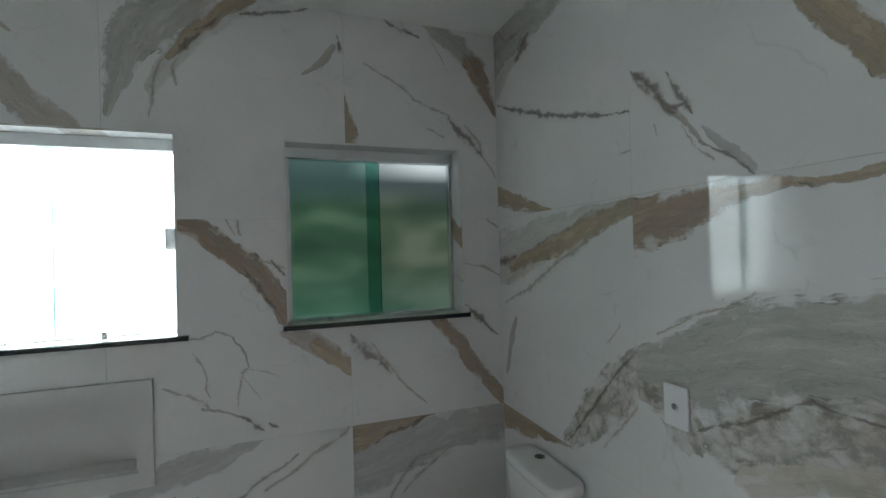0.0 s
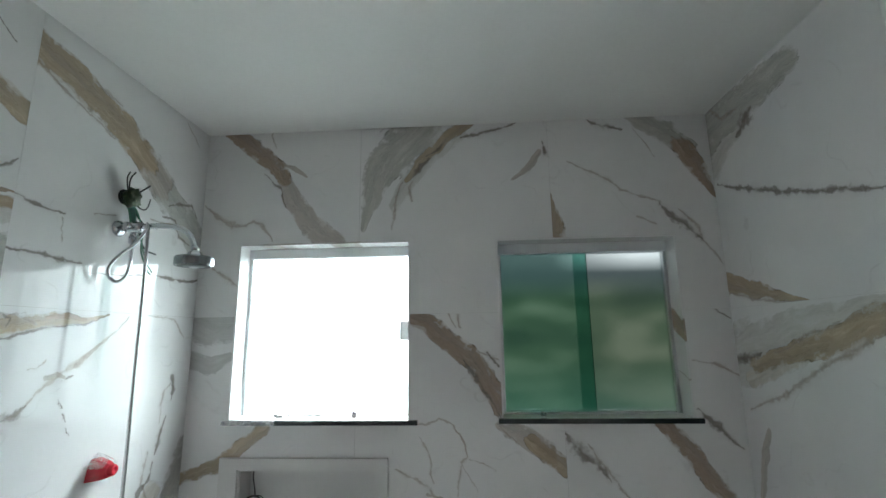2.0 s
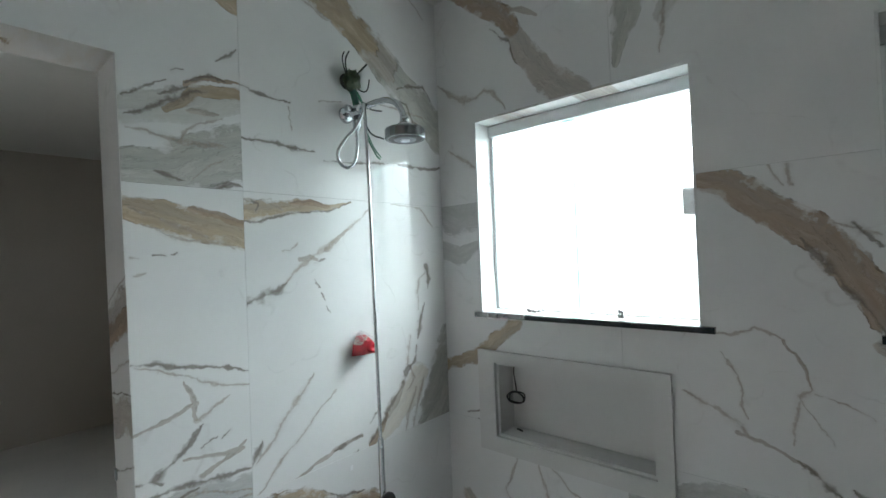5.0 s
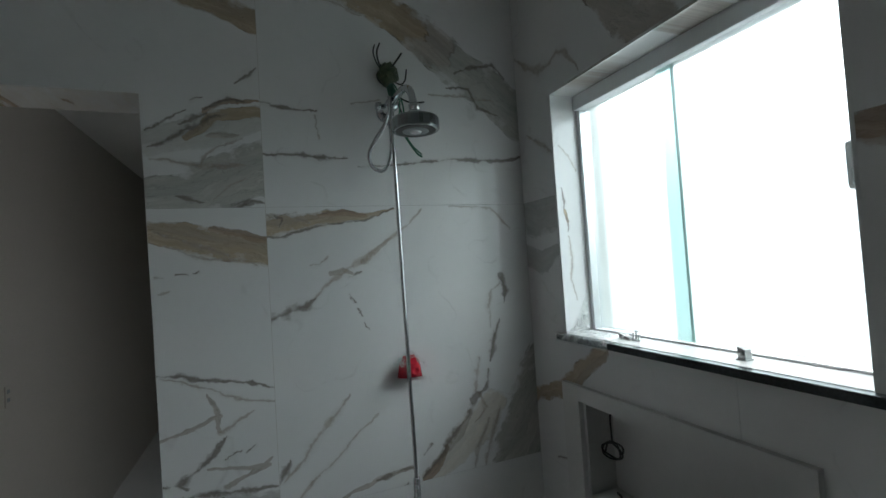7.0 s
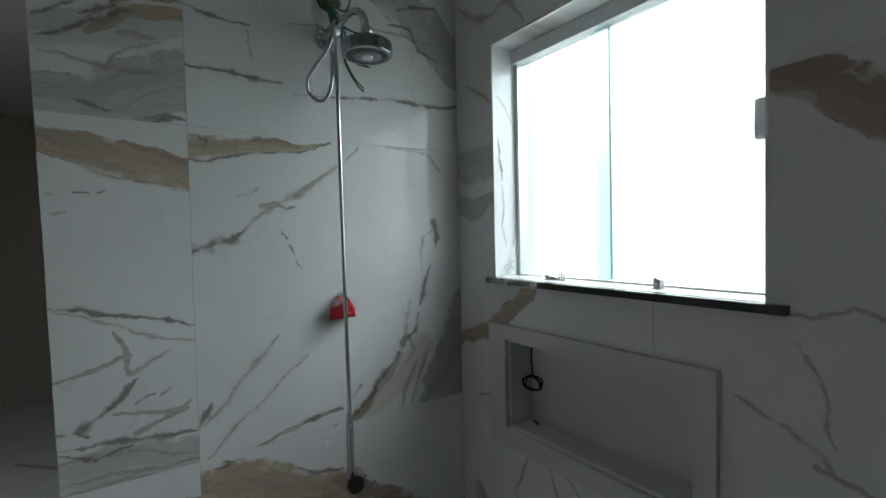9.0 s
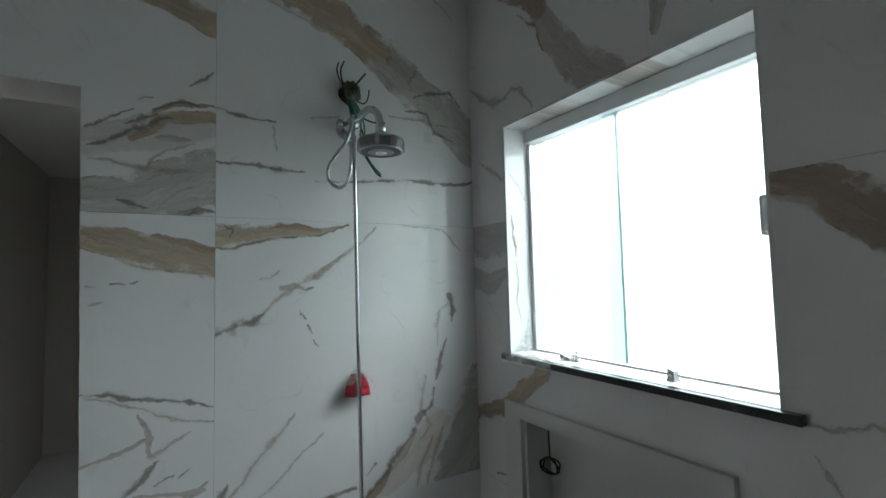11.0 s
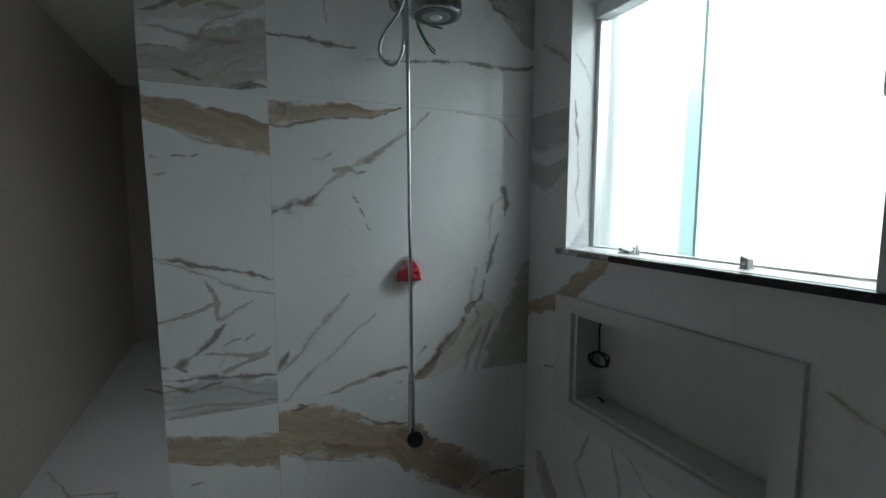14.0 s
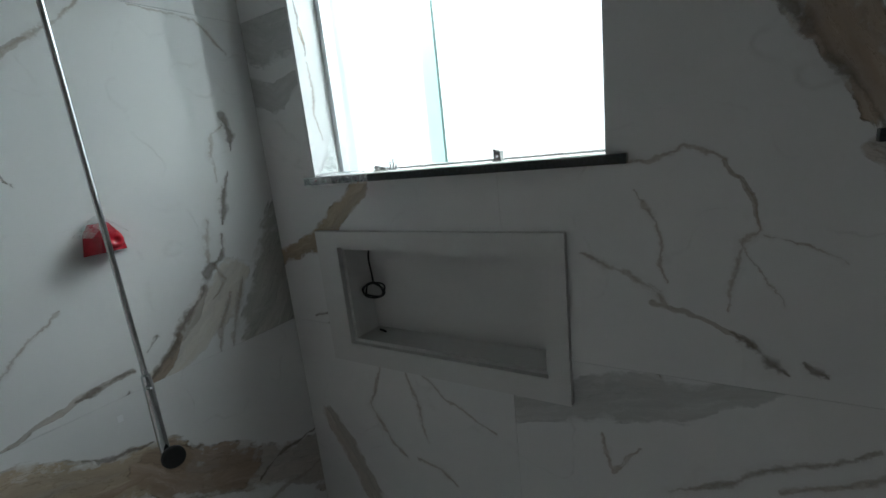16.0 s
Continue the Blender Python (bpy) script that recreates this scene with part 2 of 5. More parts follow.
VEINS["w_top_north"] += [
    ("ochre", (0.996, 2.587, 0.0577), (1.136, 2.559, 0.0708), (1.27, 2.519, 0.0619), (1.381, 2.487, 0.0599), (1.498, 2.418, 0.0712)),
    ("taupe", (1.487, 2.423, 0.069), (1.597, 2.347, 0.0729)),
    ("grey", (1.574, 2.35, 0.0767), (1.676, 2.286, 0.0731), (1.77, 2.228, 0.0828), (1.904, 2.126, 0.0929)),
    ("line", (1.012, 2.532, 0.0043), (1.137, 2.483, 0.0043), (1.251, 2.451, 0.0053), (1.36, 2.428, 0.0042)),
    ("line", (1.23, 2.593, 0.0068), (1.293, 2.577, 0.0091), (1.35, 2.561, 0.0049)),
    ("dark", (1.664, 2.269, 0.0041), (1.724, 2.293, 0.0065), (1.811, 2.31, 0.0059), (1.859, 2.262, 0.0053)),
    ("dark", (1.628, 2.214, 0.004), (1.709, 2.214, 0.0061), (1.743, 2.153, 0.007), (1.82, 2.124, 0.0046)),
]
VEINS["w_top_north"] += [
    ("dark", (0.999, 2.12, 0.0046), (1.074, 2.109, 0.0055), (1.183, 2.105, 0.0035)),
    ("line", (1.176, 2.09, 0.0025), (1.183, 2.016, 0.003)),
    ("dark", (1.009, 1.956, 0.0045), (1.095, 1.958, 0.0045), (1.182, 1.955, 0.0065), (1.273, 1.954, 0.0025)),
    ("line", (1.291, 2.131, 0.0025), (1.39, 2.149, 0.003)),
    ("line", (1.559, 2.18, 0.004), (1.697, 2.188, 0.0055), (1.813, 2.178, 0.0071)),
    ("dark", (1.311, 1.927, 0.003), (1.47, 1.939, 0.004), (1.621, 1.955, 0.004), (1.796, 1.96, 0.0065), (1.903, 1.967, 0.0065)),
    ("line", (1.725, 2.681, 0.0042), (1.824, 2.609, 0.0053)),
]
VEINS["w_top_south"] += [
    ("mist", (0.725, 1.983, 0.0416), (0.87, 2.02, 0.0497), (1.017, 2.066, 0.0364)),
    ("ochre", (0.599, 2.531, 0.0228), (0.745, 2.459, 0.0351), (0.884, 2.411, 0.04), (1.017, 2.357, 0.037)),
    ("line", (0.601, 2.51, 0.0034), (0.731, 2.438, 0.0047), (0.822, 2.403, 0.0036)),
    ("dark", (0.876, 2.609, 0.004), (0.95, 2.548, 0.004)),
    ("ochre", (0.826, 2, 0.0107), (0.898, 2.064, 0.0167), (1.016, 2.084, 0.0195)),
    ("grey", (0.721, 1.83, 0.0548), (0.834, 1.843, 0.0613), (0.891, 1.867, 0.0773), (1.021, 1.916, 0.0953)),
    ("dark", (0.724, 2.015, 0.0037), (0.767, 2.044, 0.0056), (0.825, 2.079, 0.0033)),
    ("dark", (0.726, 1.971, 0.0045), (0.769, 1.99, 0.0065), (0.832, 2.029, 0.008), (0.883, 2.057, 0.0063), (0.926, 2.07, 0.0035)),
]
VEINS["w_top_south"] += [
    ("dark", (0.813, 2.042, 0.0066), (0.853, 2.059, 0.0077), (0.88, 2.069, 0.0035)),
    ("brown", (0.873, 2.078, 0.0096), (0.905, 2.096, 0.0083), (0.94, 2.112, 0.0085), (0.975, 2.11, 0.0065), (1.015, 2.118, 0.0045)),
    ("dark", (0.873, 2.081, 0.0049), (0.904, 2.097, 0.0038), (0.937, 2.115, 0.007), (0.978, 2.11, 0.0041)),
    ("dark", (0.836, 2.108, 0.0075), (0.869, 2.115, 0.0045)),
    ("dark", (0.954, 2.164, 0.0036), (0.985, 2.192, 0.0064), (1.009, 2.217, 0.006)),
    ("taupe", (0.877, 2.012, 0.0085), (0.912, 2.014, 0.0105), (0.95, 2.014, 0.0035)),
    ("line", (0.725, 1.938, 0.0035), (0.773, 1.932, 0.0045), (0.844, 1.921, 0.0055), (0.874, 1.916, 0.007), (0.942, 1.921, 0.0075), (0.985, 1.918, 0.0025)),
]
VEINS["w_top_south"] += [
    ("line", (0.856, 1.921, 0.006), (0.872, 1.954, 0.0038), (0.902, 1.979, 0.0038), (0.966, 2.001, 0.0027)),
    ("dark", (0.841, 1.784, 0.0032), (0.872, 1.795, 0.0065), (0.909, 1.788, 0.009), (0.947, 1.8, 0.0084), (0.985, 1.815, 0.0066), (1.021, 1.816, 0.006)),
    ("dark", (0.789, 1.833, 0.003), (0.823, 1.827, 0.0071), (0.861, 1.817, 0.0032)),
    ("line", (0.886, 1.821, 0.0039), (0.929, 1.858, 0.0054), (0.967, 1.882, 0.0029)),
]
VEINS["w_mid_south"] += [
    ("ochre", (0.713, 1.742, 0.0315), (0.811, 1.723, 0.0383), (0.898, 1.697, 0.0442), (1.029, 1.662, 0.0424)),
    ("brown", (0.874, 1.746, 0.0076), (0.942, 1.726, 0.0128), (1.028, 1.699, 0.0146)),
    ("line", (0.736, 1.732, 0.0041), (0.826, 1.699, 0.0047), (0.914, 1.662, 0.0047)),
    ("line", (0.758, 1.695, 0.0027), (0.857, 1.658, 0.004), (0.96, 1.644, 0.0056), (0.991, 1.624, 0.0062)),
    ("dark", (0.782, 1.622, 0.004), (0.811, 1.623, 0.005)),
    ("dark", (0.826, 1.627, 0.003), (0.841, 1.627, 0.003)),
    ("line", (0.723, 1.615, 0.0029), (0.744, 1.611, 0.0029)),
    ("line", (0.736, 1.565, 0.0035), (0.768, 1.569, 0.003)),
]
VEINS["w_mid_south"] += [
    ("slate", (0.721, 0.949, 0.0504), (0.857, 0.941, 0.0523), (1.03, 0.927, 0.0502)),
    ("dark", (0.721, 1.344, 0.0035), (0.785, 1.332, 0.0071), (0.85, 1.319, 0.0046), (0.947, 1.304, 0.0032), (1.015, 1.272, 0.0043)),
    ("line", (0.732, 1.335, 0.003), (0.835, 1.3, 0.0032), (0.93, 1.257, 0.0047), (1.018, 1.232, 0.0032)),
    ("taupe", (0.721, 1.168, 0.0035), (0.815, 1.188, 0.0071), (0.874, 1.215, 0.0074)),
    ("taupe", (0.845, 1.28, 0.0033), (0.865, 1.228, 0.0096), (0.877, 1.168, 0.0041)),
    ("line", (0.874, 1.164, 0.0065), (0.927, 1.192, 0.0045), (0.96, 1.213, 0.0022)),
    ("dark", (0.723, 1.053, 0.0075), (0.773, 1.049, 0.0112), (0.808, 1.074, 0.0069), (0.852, 1.109, 0.006), (0.888, 1.155, 0.0039)),
    ("dark", (0.764, 1.05, 0.0026), (0.792, 1.032, 0.0064)),
]
VEINS["w_mid_south"] += [
    ("taupe", (0.84, 1.073, 0.0049), (0.906, 1.062, 0.0075), (0.965, 1.055, 0.0081), (1.007, 1.074, 0.0034)),
    ("dark", (0.883, 1.09, 0.0041), (0.926, 1.103, 0.0057)),
    ("dark", (0.942, 1.097, 0.0032), (0.962, 1.116, 0.0064)),
    ("taupe", (0.879, 1.012, 0.0085), (0.934, 1.037, 0.0084), (0.991, 1.057, 0.0073)),
    ("dark", (0.72, 1.013, 0.0045), (0.805, 1.009, 0.0065), (0.903, 0.995, 0.008), (0.978, 0.993, 0.006), (1.032, 0.987, 0.0045)),
    ("line", (0.725, 0.98, 0.004), (0.803, 0.98, 0.0065), (0.901, 0.965, 0.005), (1.025, 0.92, 0.0036)),
    ("dark", (0.731, 1.001, 0.0034), (0.802, 0.973, 0.004), (0.873, 0.982, 0.0035)),
    ("line", (0.73, 0.929, 0.004), (0.828, 0.931, 0.005), (1.025, 0.906, 0.0045)),
]
VEINS["w_mid_south"] += [
    ("line", (0.731, 0.903, 0.003), (0.869, 0.912, 0.0045), (0.958, 0.891, 0.0034)),
]
VEINS["w_mid_north"] += [
    ("ochre", (1.003, 1.744, 0.0277), (1.112, 1.755, 0.0287), (1.239, 1.764, 0.0223), (1.341, 1.775, 0.0079), (1.416, 1.785, 0.0025)),
    ("brown", (1.174, 1.77, 0.0059), (1.239, 1.775, 0.0115), (1.315, 1.775, 0.005)),
    ("line", (1.007, 1.774, 0.0025), (1.053, 1.776, 0.0044), (1.113, 1.784, 0.002)),
    ("dark", (1.055, 1.743, 0.0033), (1.068, 1.765, 0.0048), (1.048, 1.776, 0.0025)),
    ("line", (1.083, 1.782, 0.0029), (1.112, 1.767, 0.0047), (1.146, 1.748, 0.0029)),
    ("dark", (1.005, 1.712, 0.0035), (1.066, 1.713, 0.0045), (1.111, 1.726, 0.0029), (1.174, 1.739, 0.0029), (1.263, 1.743, 0.0035), (1.323, 1.762, 0.003), (1.416, 1.787, 0.0021)),
    ("dark", (1.01, 1.461, 0.0132), (1.073, 1.479, 0.0127), (1.12, 1.491, 0.0098), (1.149, 1.516, 0.0039)),
]
VEINS["w_mid_north"] += [
    ("line", (1.144, 1.513, 0.0049), (1.186, 1.555, 0.0046), (1.236, 1.598, 0.0063), (1.305, 1.628, 0.0081), (1.35, 1.664, 0.0085), (1.395, 1.693, 0.005), (1.451, 1.732, 0.0035), (1.504, 1.78, 0.0032)),
    ("taupe", (1.305, 1.626, 0.0081), (1.344, 1.659, 0.011), (1.395, 1.693, 0.005)),
    ("taupe", (1.2, 1.595, 0.0096), (1.236, 1.602, 0.0101), (1.265, 1.59, 0.004)),
    ("dark", (1.249, 1.578, 0.0062), (1.273, 1.584, 0.0052), (1.3, 1.592, 0.0025)),
    ("line", (1.139, 1.624, 0.003), (1.163, 1.621, 0.0041), (1.189, 1.644, 0.0046)),
    ("dark", (1.249, 1.52, 0.0018), (1.267, 1.494, 0.0036)),
    ("dark", (1.272, 1.475, 0.0028), (1.29, 1.455, 0.0046)),
    ("dark", (1.293, 1.436, 0.0018), (1.309, 1.412, 0.0025)),
]
VEINS["w_mid_north"] += [
    ("line", (1.608, 1.791, 0.0025), (1.692, 1.788, 0.003), (1.759, 1.788, 0.005), (1.794, 1.756, 0.0053), (1.841, 1.713, 0.0042)),
]
VEINS["w_mid_north"] += [
    ("grey", (1.746, 0.901, 0.0327), (1.846, 0.983, 0.1241), (1.966, 1.142, 0.1607)),
    ("sand", (1.48, 0.908, 0.0267), (1.586, 0.977, 0.0526), (1.679, 1.05, 0.0684), (1.737, 1.112, 0.0408)),
    ("dark", (1.793, 1.552, 0.0154), (1.81, 1.497, 0.011), (1.796, 1.453, 0.0046)),
    ("line", (1.79, 1.526, 0.0045), (1.749, 1.496, 0.0042), (1.733, 1.437, 0.0055), (1.731, 1.369, 0.0045)),
    ("dark", (1.768, 1.391, 0.0046), (1.749, 1.337, 0.0082), (1.741, 1.297, 0.0098), (1.725, 1.253, 0.0059)),
    ("line", (1.685, 1.273, 0.0057), (1.673, 1.219, 0.0114), (1.659, 1.155, 0.0088)),
    ("dark", (1.719, 1.221, 0.0062), (1.705, 1.16, 0.008), (1.66, 1.134, 0.0099), (1.632, 1.1, 0.0117), (1.617, 1.068, 0.0056)),
]
VEINS["w_mid_north"] += [
    ("line", (1.676, 1.141, 0.0066), (1.696, 1.094, 0.0062), (1.656, 1.056, 0.006)),
    ("dark", (1.611, 1.065, 0.0092), (1.563, 1.014, 0.0113), (1.521, 0.968, 0.0088), (1.49, 0.94, 0.0113), (1.463, 0.903, 0.0064)),
    ("taupe", (1.632, 1.089, 0.0119), (1.598, 1.021, 0.014), (1.551, 0.981, 0.0088)),
    ("brown", (1.542, 0.986, 0.009), (1.501, 0.93, 0.016), (1.469, 0.894, 0.0113)),
    ("line", (1.702, 1.056, 0.0076), (1.665, 0.971, 0.0092), (1.645, 0.885, 0.0074)),
    ("line", (1.748, 1.094, 0.0059), (1.718, 1.008, 0.0074), (1.691, 0.9, 0.0064)),
    ("dark", (1.464, 0.981, 0.0042), (1.491, 1.006, 0.0085)),
    ("dark", (1.021, 0.989, 0.0034), (1.037, 1.025, 0.0129), (1.052, 1.057, 0.0053)),
]
VEINS["w_mid_north"] += [
    ("line", (1.036, 0.994, 0.0046), (1.091, 1.049, 0.0056), (1.143, 1.115, 0.0063), (1.195, 1.169, 0.0056), (1.234, 1.218, 0.0028)),
    ("line", (1.037, 0.882, 0.0046), (1.122, 0.982, 0.0046), (1.21, 1.053, 0.0039), (1.32, 1.145, 0.0021)),
    ("taupe", (1.125, 0.886, 0.0059), (1.226, 0.92, 0.007), (1.3, 0.944, 0.0071), (1.426, 0.946, 0.008)),
    ("dark", (1.3, 0.942, 0.004), (1.362, 0.945, 0.007), (1.426, 0.946, 0.006)),
    ("dark", (1.348, 0.878, 0.008), (1.402, 0.902, 0.0062)),
]
VEINS["w_low_north"] += [
    ("ochre", (1.018, 0.809, 0.0653), (1.165, 0.782, 0.0855), (1.299, 0.723, 0.0638), (1.436, 0.69, 0.066)),
    ("brown", (1.419, 0.691, 0.0548), (1.505, 0.603, 0.0726), (1.624, 0.546, 0.0777)),
    ("taupe", (1.615, 0.548, 0.076), (1.744, 0.458, 0.0603), (1.947, 0.356, 0.1133)),
    ("line", (1.015, 0.739, 0.0045), (1.115, 0.709, 0.0049), (1.26, 0.662, 0.0038)),
    ("line", (1.042, 0.745, 0.0036), (1.152, 0.771, 0.0051), (1.265, 0.764, 0.003)),
    ("dark", (1.29, 0.799, 0.0036), (1.348, 0.772, 0.0055), (1.429, 0.754, 0.0039)),
    ("brown", (1.151, 0.748, 0.0075), (1.26, 0.704, 0.0112), (1.398, 0.683, 0.0083)),
    ("dark", (1.677, 0.464, 0.0066), (1.768, 0.493, 0.0052), (1.926, 0.486, 0.0049)),
]
VEINS["w_low_north"] += [
    ("line", (1.395, 0.345, 0.0052), (1.554, 0.374, 0.0072), (1.722, 0.373, 0.0089), (1.947, 0.356, 0.0117)),
    ("line", (1.452, 0.564, 0.0038), (1.552, 0.503, 0.0062), (1.646, 0.451, 0.0051)),
]
VEINS["w_low_south"] += [
    ("ochre", (0.715, 0.827, 0.0342), (0.863, 0.791, 0.0396), (1.035, 0.748, 0.0566)),
    ("line", (0.723, 0.798, 0.003), (0.891, 0.749, 0.0055), (1.035, 0.731, 0.004)),
    ("line", (0.753, 0.839, 0.0034), (0.864, 0.819, 0.004), (0.969, 0.786, 0.0024)),
    ("dark", (0.79, 0.701, 0.0056), (0.818, 0.706, 0.0041)),
    ("line", (0.751, 0.644, 0.0025), (0.774, 0.645, 0.0035)),
]
VEINS["n_top_left"] += [
    ("brown", (-1.274, 2.707, 0.0329), (-1.199, 2.659, 0.0426), (-1.105, 2.584, 0.0472), (-1.017, 2.505, 0.0416), (-0.989, 2.447, 0.034)),
    ("taupe", (-1.004, 2.481, 0.0362), (-0.94, 2.338, 0.046), (-0.853, 2.221, 0.0583), (-0.755, 2.14, 0.0711)),
    ("line", (-1.141, 2.667, 0.0049), (-1.043, 2.56, 0.006), (-0.98, 2.468, 0.005)),
    ("taupe", (-1.018, 2.542, 0.0088), (-0.944, 2.515, 0.0136), (-0.882, 2.467, 0.0051)),
    ("dark", (-1.101, 2.49, 0.005), (-1.015, 2.411, 0.006), (-0.976, 2.313, 0.0047)),
    ("line", (-1.385, 2.335, 0.0058), (-1.295, 2.267, 0.0096), (-1.23, 2.236, 0.0162), (-1.169, 2.232, 0.0075)),
    ("line", (-1.183, 2.233, 0.0081), (-1.136, 2.252, 0.0065), (-1.093, 2.236, 0.0074), (-1.038, 2.152, 0.0047)),
    ("line", (-1.065, 2.701, 0.0046), (-1.052, 2.626, 0.0045)),
]
VEINS["n_top_left"] += [
    ("line", (-1.33, 2.032, 0.0047), (-1.235, 1.969, 0.008), (-1.199, 1.943, 0.0047)),
]
VEINS["n_top_mid"] += [
    ("grey", (-0.609, 2.19, 0.0101), (-0.59, 2.259, 0.0224), (-0.551, 2.423, 0.0677), (-0.491, 2.547, 0.1064), (-0.353, 2.668, 0.122)),
    ("mist", (-0.461, 2.304, 0.0256), (-0.385, 2.434, 0.0388), (-0.282, 2.554, 0.0474), (-0.151, 2.675, 0.0479)),
    ("ochre", (-0.098, 2.714, 0.0347), (-0.225, 2.621, 0.0292), (-0.329, 2.514, 0.0261), (-0.4, 2.434, 0.0106)),
    ("dark", (-0.288, 2.532, 0.0106), (-0.345, 2.474, 0.0127), (-0.385, 2.434, 0.0103)),
    ("dark", (-0.204, 2.626, 0.0082), (-0.256, 2.58, 0.0107), (-0.303, 2.546, 0.0076)),
    ("line", (-0.355, 2.474, 0.0049), (-0.386, 2.395, 0.0076), (-0.371, 2.329, 0.0052)),
    ("line", (-0.418, 2.427, 0.0063), (-0.454, 2.304, 0.0062), (-0.467, 2.195, 0.005)),
]
VEINS["n_top_mid"] += [
    ("dark", (-0.132, 2.637, 0.008), (-0.048, 2.647, 0.0097), (0.058, 2.68, 0.0051), (0.143, 2.705, 0.004)),
    ("dark", (0.248, 2.601, 0.0111), (0.254, 2.546, 0.0157)),
    ("taupe", (0.227, 2.549, 0.0158), (0.171, 2.468, 0.0184), (0.101, 2.412, 0.0078)),
]
VEINS["n_mid_mid"] += [
    ("brown", (-0.386, 1.779, 0.0219), (-0.301, 1.756, 0.0455), (-0.192, 1.669, 0.0502), (-0.105, 1.595, 0.04)),
    ("brown", (-0.114, 1.607, 0.0368), (-0.056, 1.524, 0.046), (0.012, 1.401, 0.037)),
    ("dark", (-0.148, 1.602, 0.0043), (-0.098, 1.531, 0.0086), (-0.049, 1.447, 0.0079), (0.011, 1.361, 0.0057)),
    ("line", (-0.066, 1.61, 0.0051), (-0.025, 1.515, 0.0067), (0.013, 1.443, 0.0045)),
    ("dark", (-0.049, 1.626, 0.0109), (0.007, 1.565, 0.0057)),
    ("taupe", (0.003, 1.331, 0.0183), (0.104, 1.279, 0.0415), (0.196, 1.222, 0.0442)),
    ("ochre", (0.126, 1.263, 0.0275), (0.207, 1.211, 0.0348), (0.271, 1.161, 0.0372)),
    ("line", (0.003, 1.326, 0.0057), (0.073, 1.249, 0.0071)),
    ("line", (-0.168, 1.796, 0.0085), (-0.153, 1.739, 0.0053)),
]
VEINS["n_low_right"] += [
    ("slate", (0.278, 0.708, 0.1347), (0.508, 0.767, 0.1226), (0.729, 0.822, 0.0978), (1.01, 0.833, 0.1037)),
    ("ochre", (0.263, 0.846, 0.0734), (0.408, 0.875, 0.0465), (0.538, 0.89, 0.0289), (0.681, 0.916, 0.0083)),
    ("dark", (0.366, 0.816, 0.0051), (0.433, 0.848, 0.0075), (0.538, 0.864, 0.0104), (0.625, 0.903, 0.0058)),
    ("line", (0.424, 0.556, 0.0071), (0.547, 0.709, 0.0085), (0.698, 0.74, 0.0053)),
]
VEINS["n_mid_mid"] += [
    ("line", (-0.356, 1.332, 0.004), (-0.312, 1.33, 0.003), (-0.27, 1.338, 0.0036), (-0.252, 1.349, 0.004), (-0.222, 1.338, 0.0035), (-0.194, 1.317, 0.0037)),
    ("taupe", (-0.2, 1.319, 0.0035), (-0.171, 1.287, 0.0049), (-0.149, 1.247, 0.0056), (-0.139, 1.202, 0.0021)),
    ("line", (-0.179, 1.297, 0.0021), (-0.147, 1.247, 0.0022), (-0.139, 1.203, 0.0033), (-0.163, 1.178, 0.0035), (-0.17, 1.126, 0.0041), (-0.189, 1.053, 0.0027)),
    ("line", (-0.163, 1.168, 0.0014), (-0.132, 1.118, 0.0018), (-0.102, 1.064, 0.0014)),
    ("line", (-0.337, 1.276, 0.0029), (-0.312, 1.236, 0.004), (-0.298, 1.187, 0.003), (-0.293, 1.131, 0.0031), (-0.281, 1.098, 0.0022)),
]
VEINS["n_mid_mid"] += [
    ("line", (-0.445, 1.151, 0.0045), (-0.392, 1.126, 0.0059), (-0.354, 1.116, 0.0051), (-0.303, 1.073, 0.0082), (-0.283, 1.049, 0.0045)),
    ("taupe", (-0.308, 1.052, 0.0084), (-0.235, 1.027, 0.0066), (-0.179, 1.006, 0.0063), (-0.14, 0.983, 0.0064)),
    ("dark", (-0.184, 1.01, 0.0031), (-0.14, 0.981, 0.007), (-0.114, 0.96, 0.0133), (-0.084, 0.939, 0.0041)),
    ("dark", (-0.062, 0.966, 0.0036), (-0.046, 0.952, 0.0067), (-0.031, 0.943, 0.002)),
    ("line", (-0.135, 1.193, 0.0016), (-0.081, 1.18, 0.0016), (-0.022, 1.144, 0.0015)),
    ("dark", (-0.315, 1.092, 0.0029), (-0.296, 1.078, 0.0044)),
]
VEINS["n_low_mid"] += [
    ("line", (-0.415, 0.726, 0.0039), (-0.405, 0.684, 0.0052)),
    ("line", (-0.394, 0.644, 0.0031), (-0.361, 0.687, 0.0035), (-0.335, 0.709, 0.0022)),
    ("line", (-0.303, 0.922, 0.0031), (-0.291, 0.895, 0.0038)),
]


def node_maths(g):
    def vec(op, a, b=None):
        n = node(g, "ShaderNodeVectorMath", operation=op)
        g.links.new(a, n.inputs[0])
        if b is not None:
            g.links.new(b, n.inputs["Scale"] if op == "SCALE" else n.inputs[1])
        return n.outputs["Value"] if op in ("DOT_PRODUCT", "LENGTH") else n.outputs[0]

    def num(op, a, b=0.0, clamp=False):
        n = node(g, "ShaderNodeMath", operation=op, use_clamp=clamp)
        for s, v in ((0, a), (1, b)):
            if isinstance(v, (int, float)):
                n.inputs[s].default_value = v
            else:
                g.links.new(v, n.inputs[s])
        return n.outputs[0]
    return vec, num


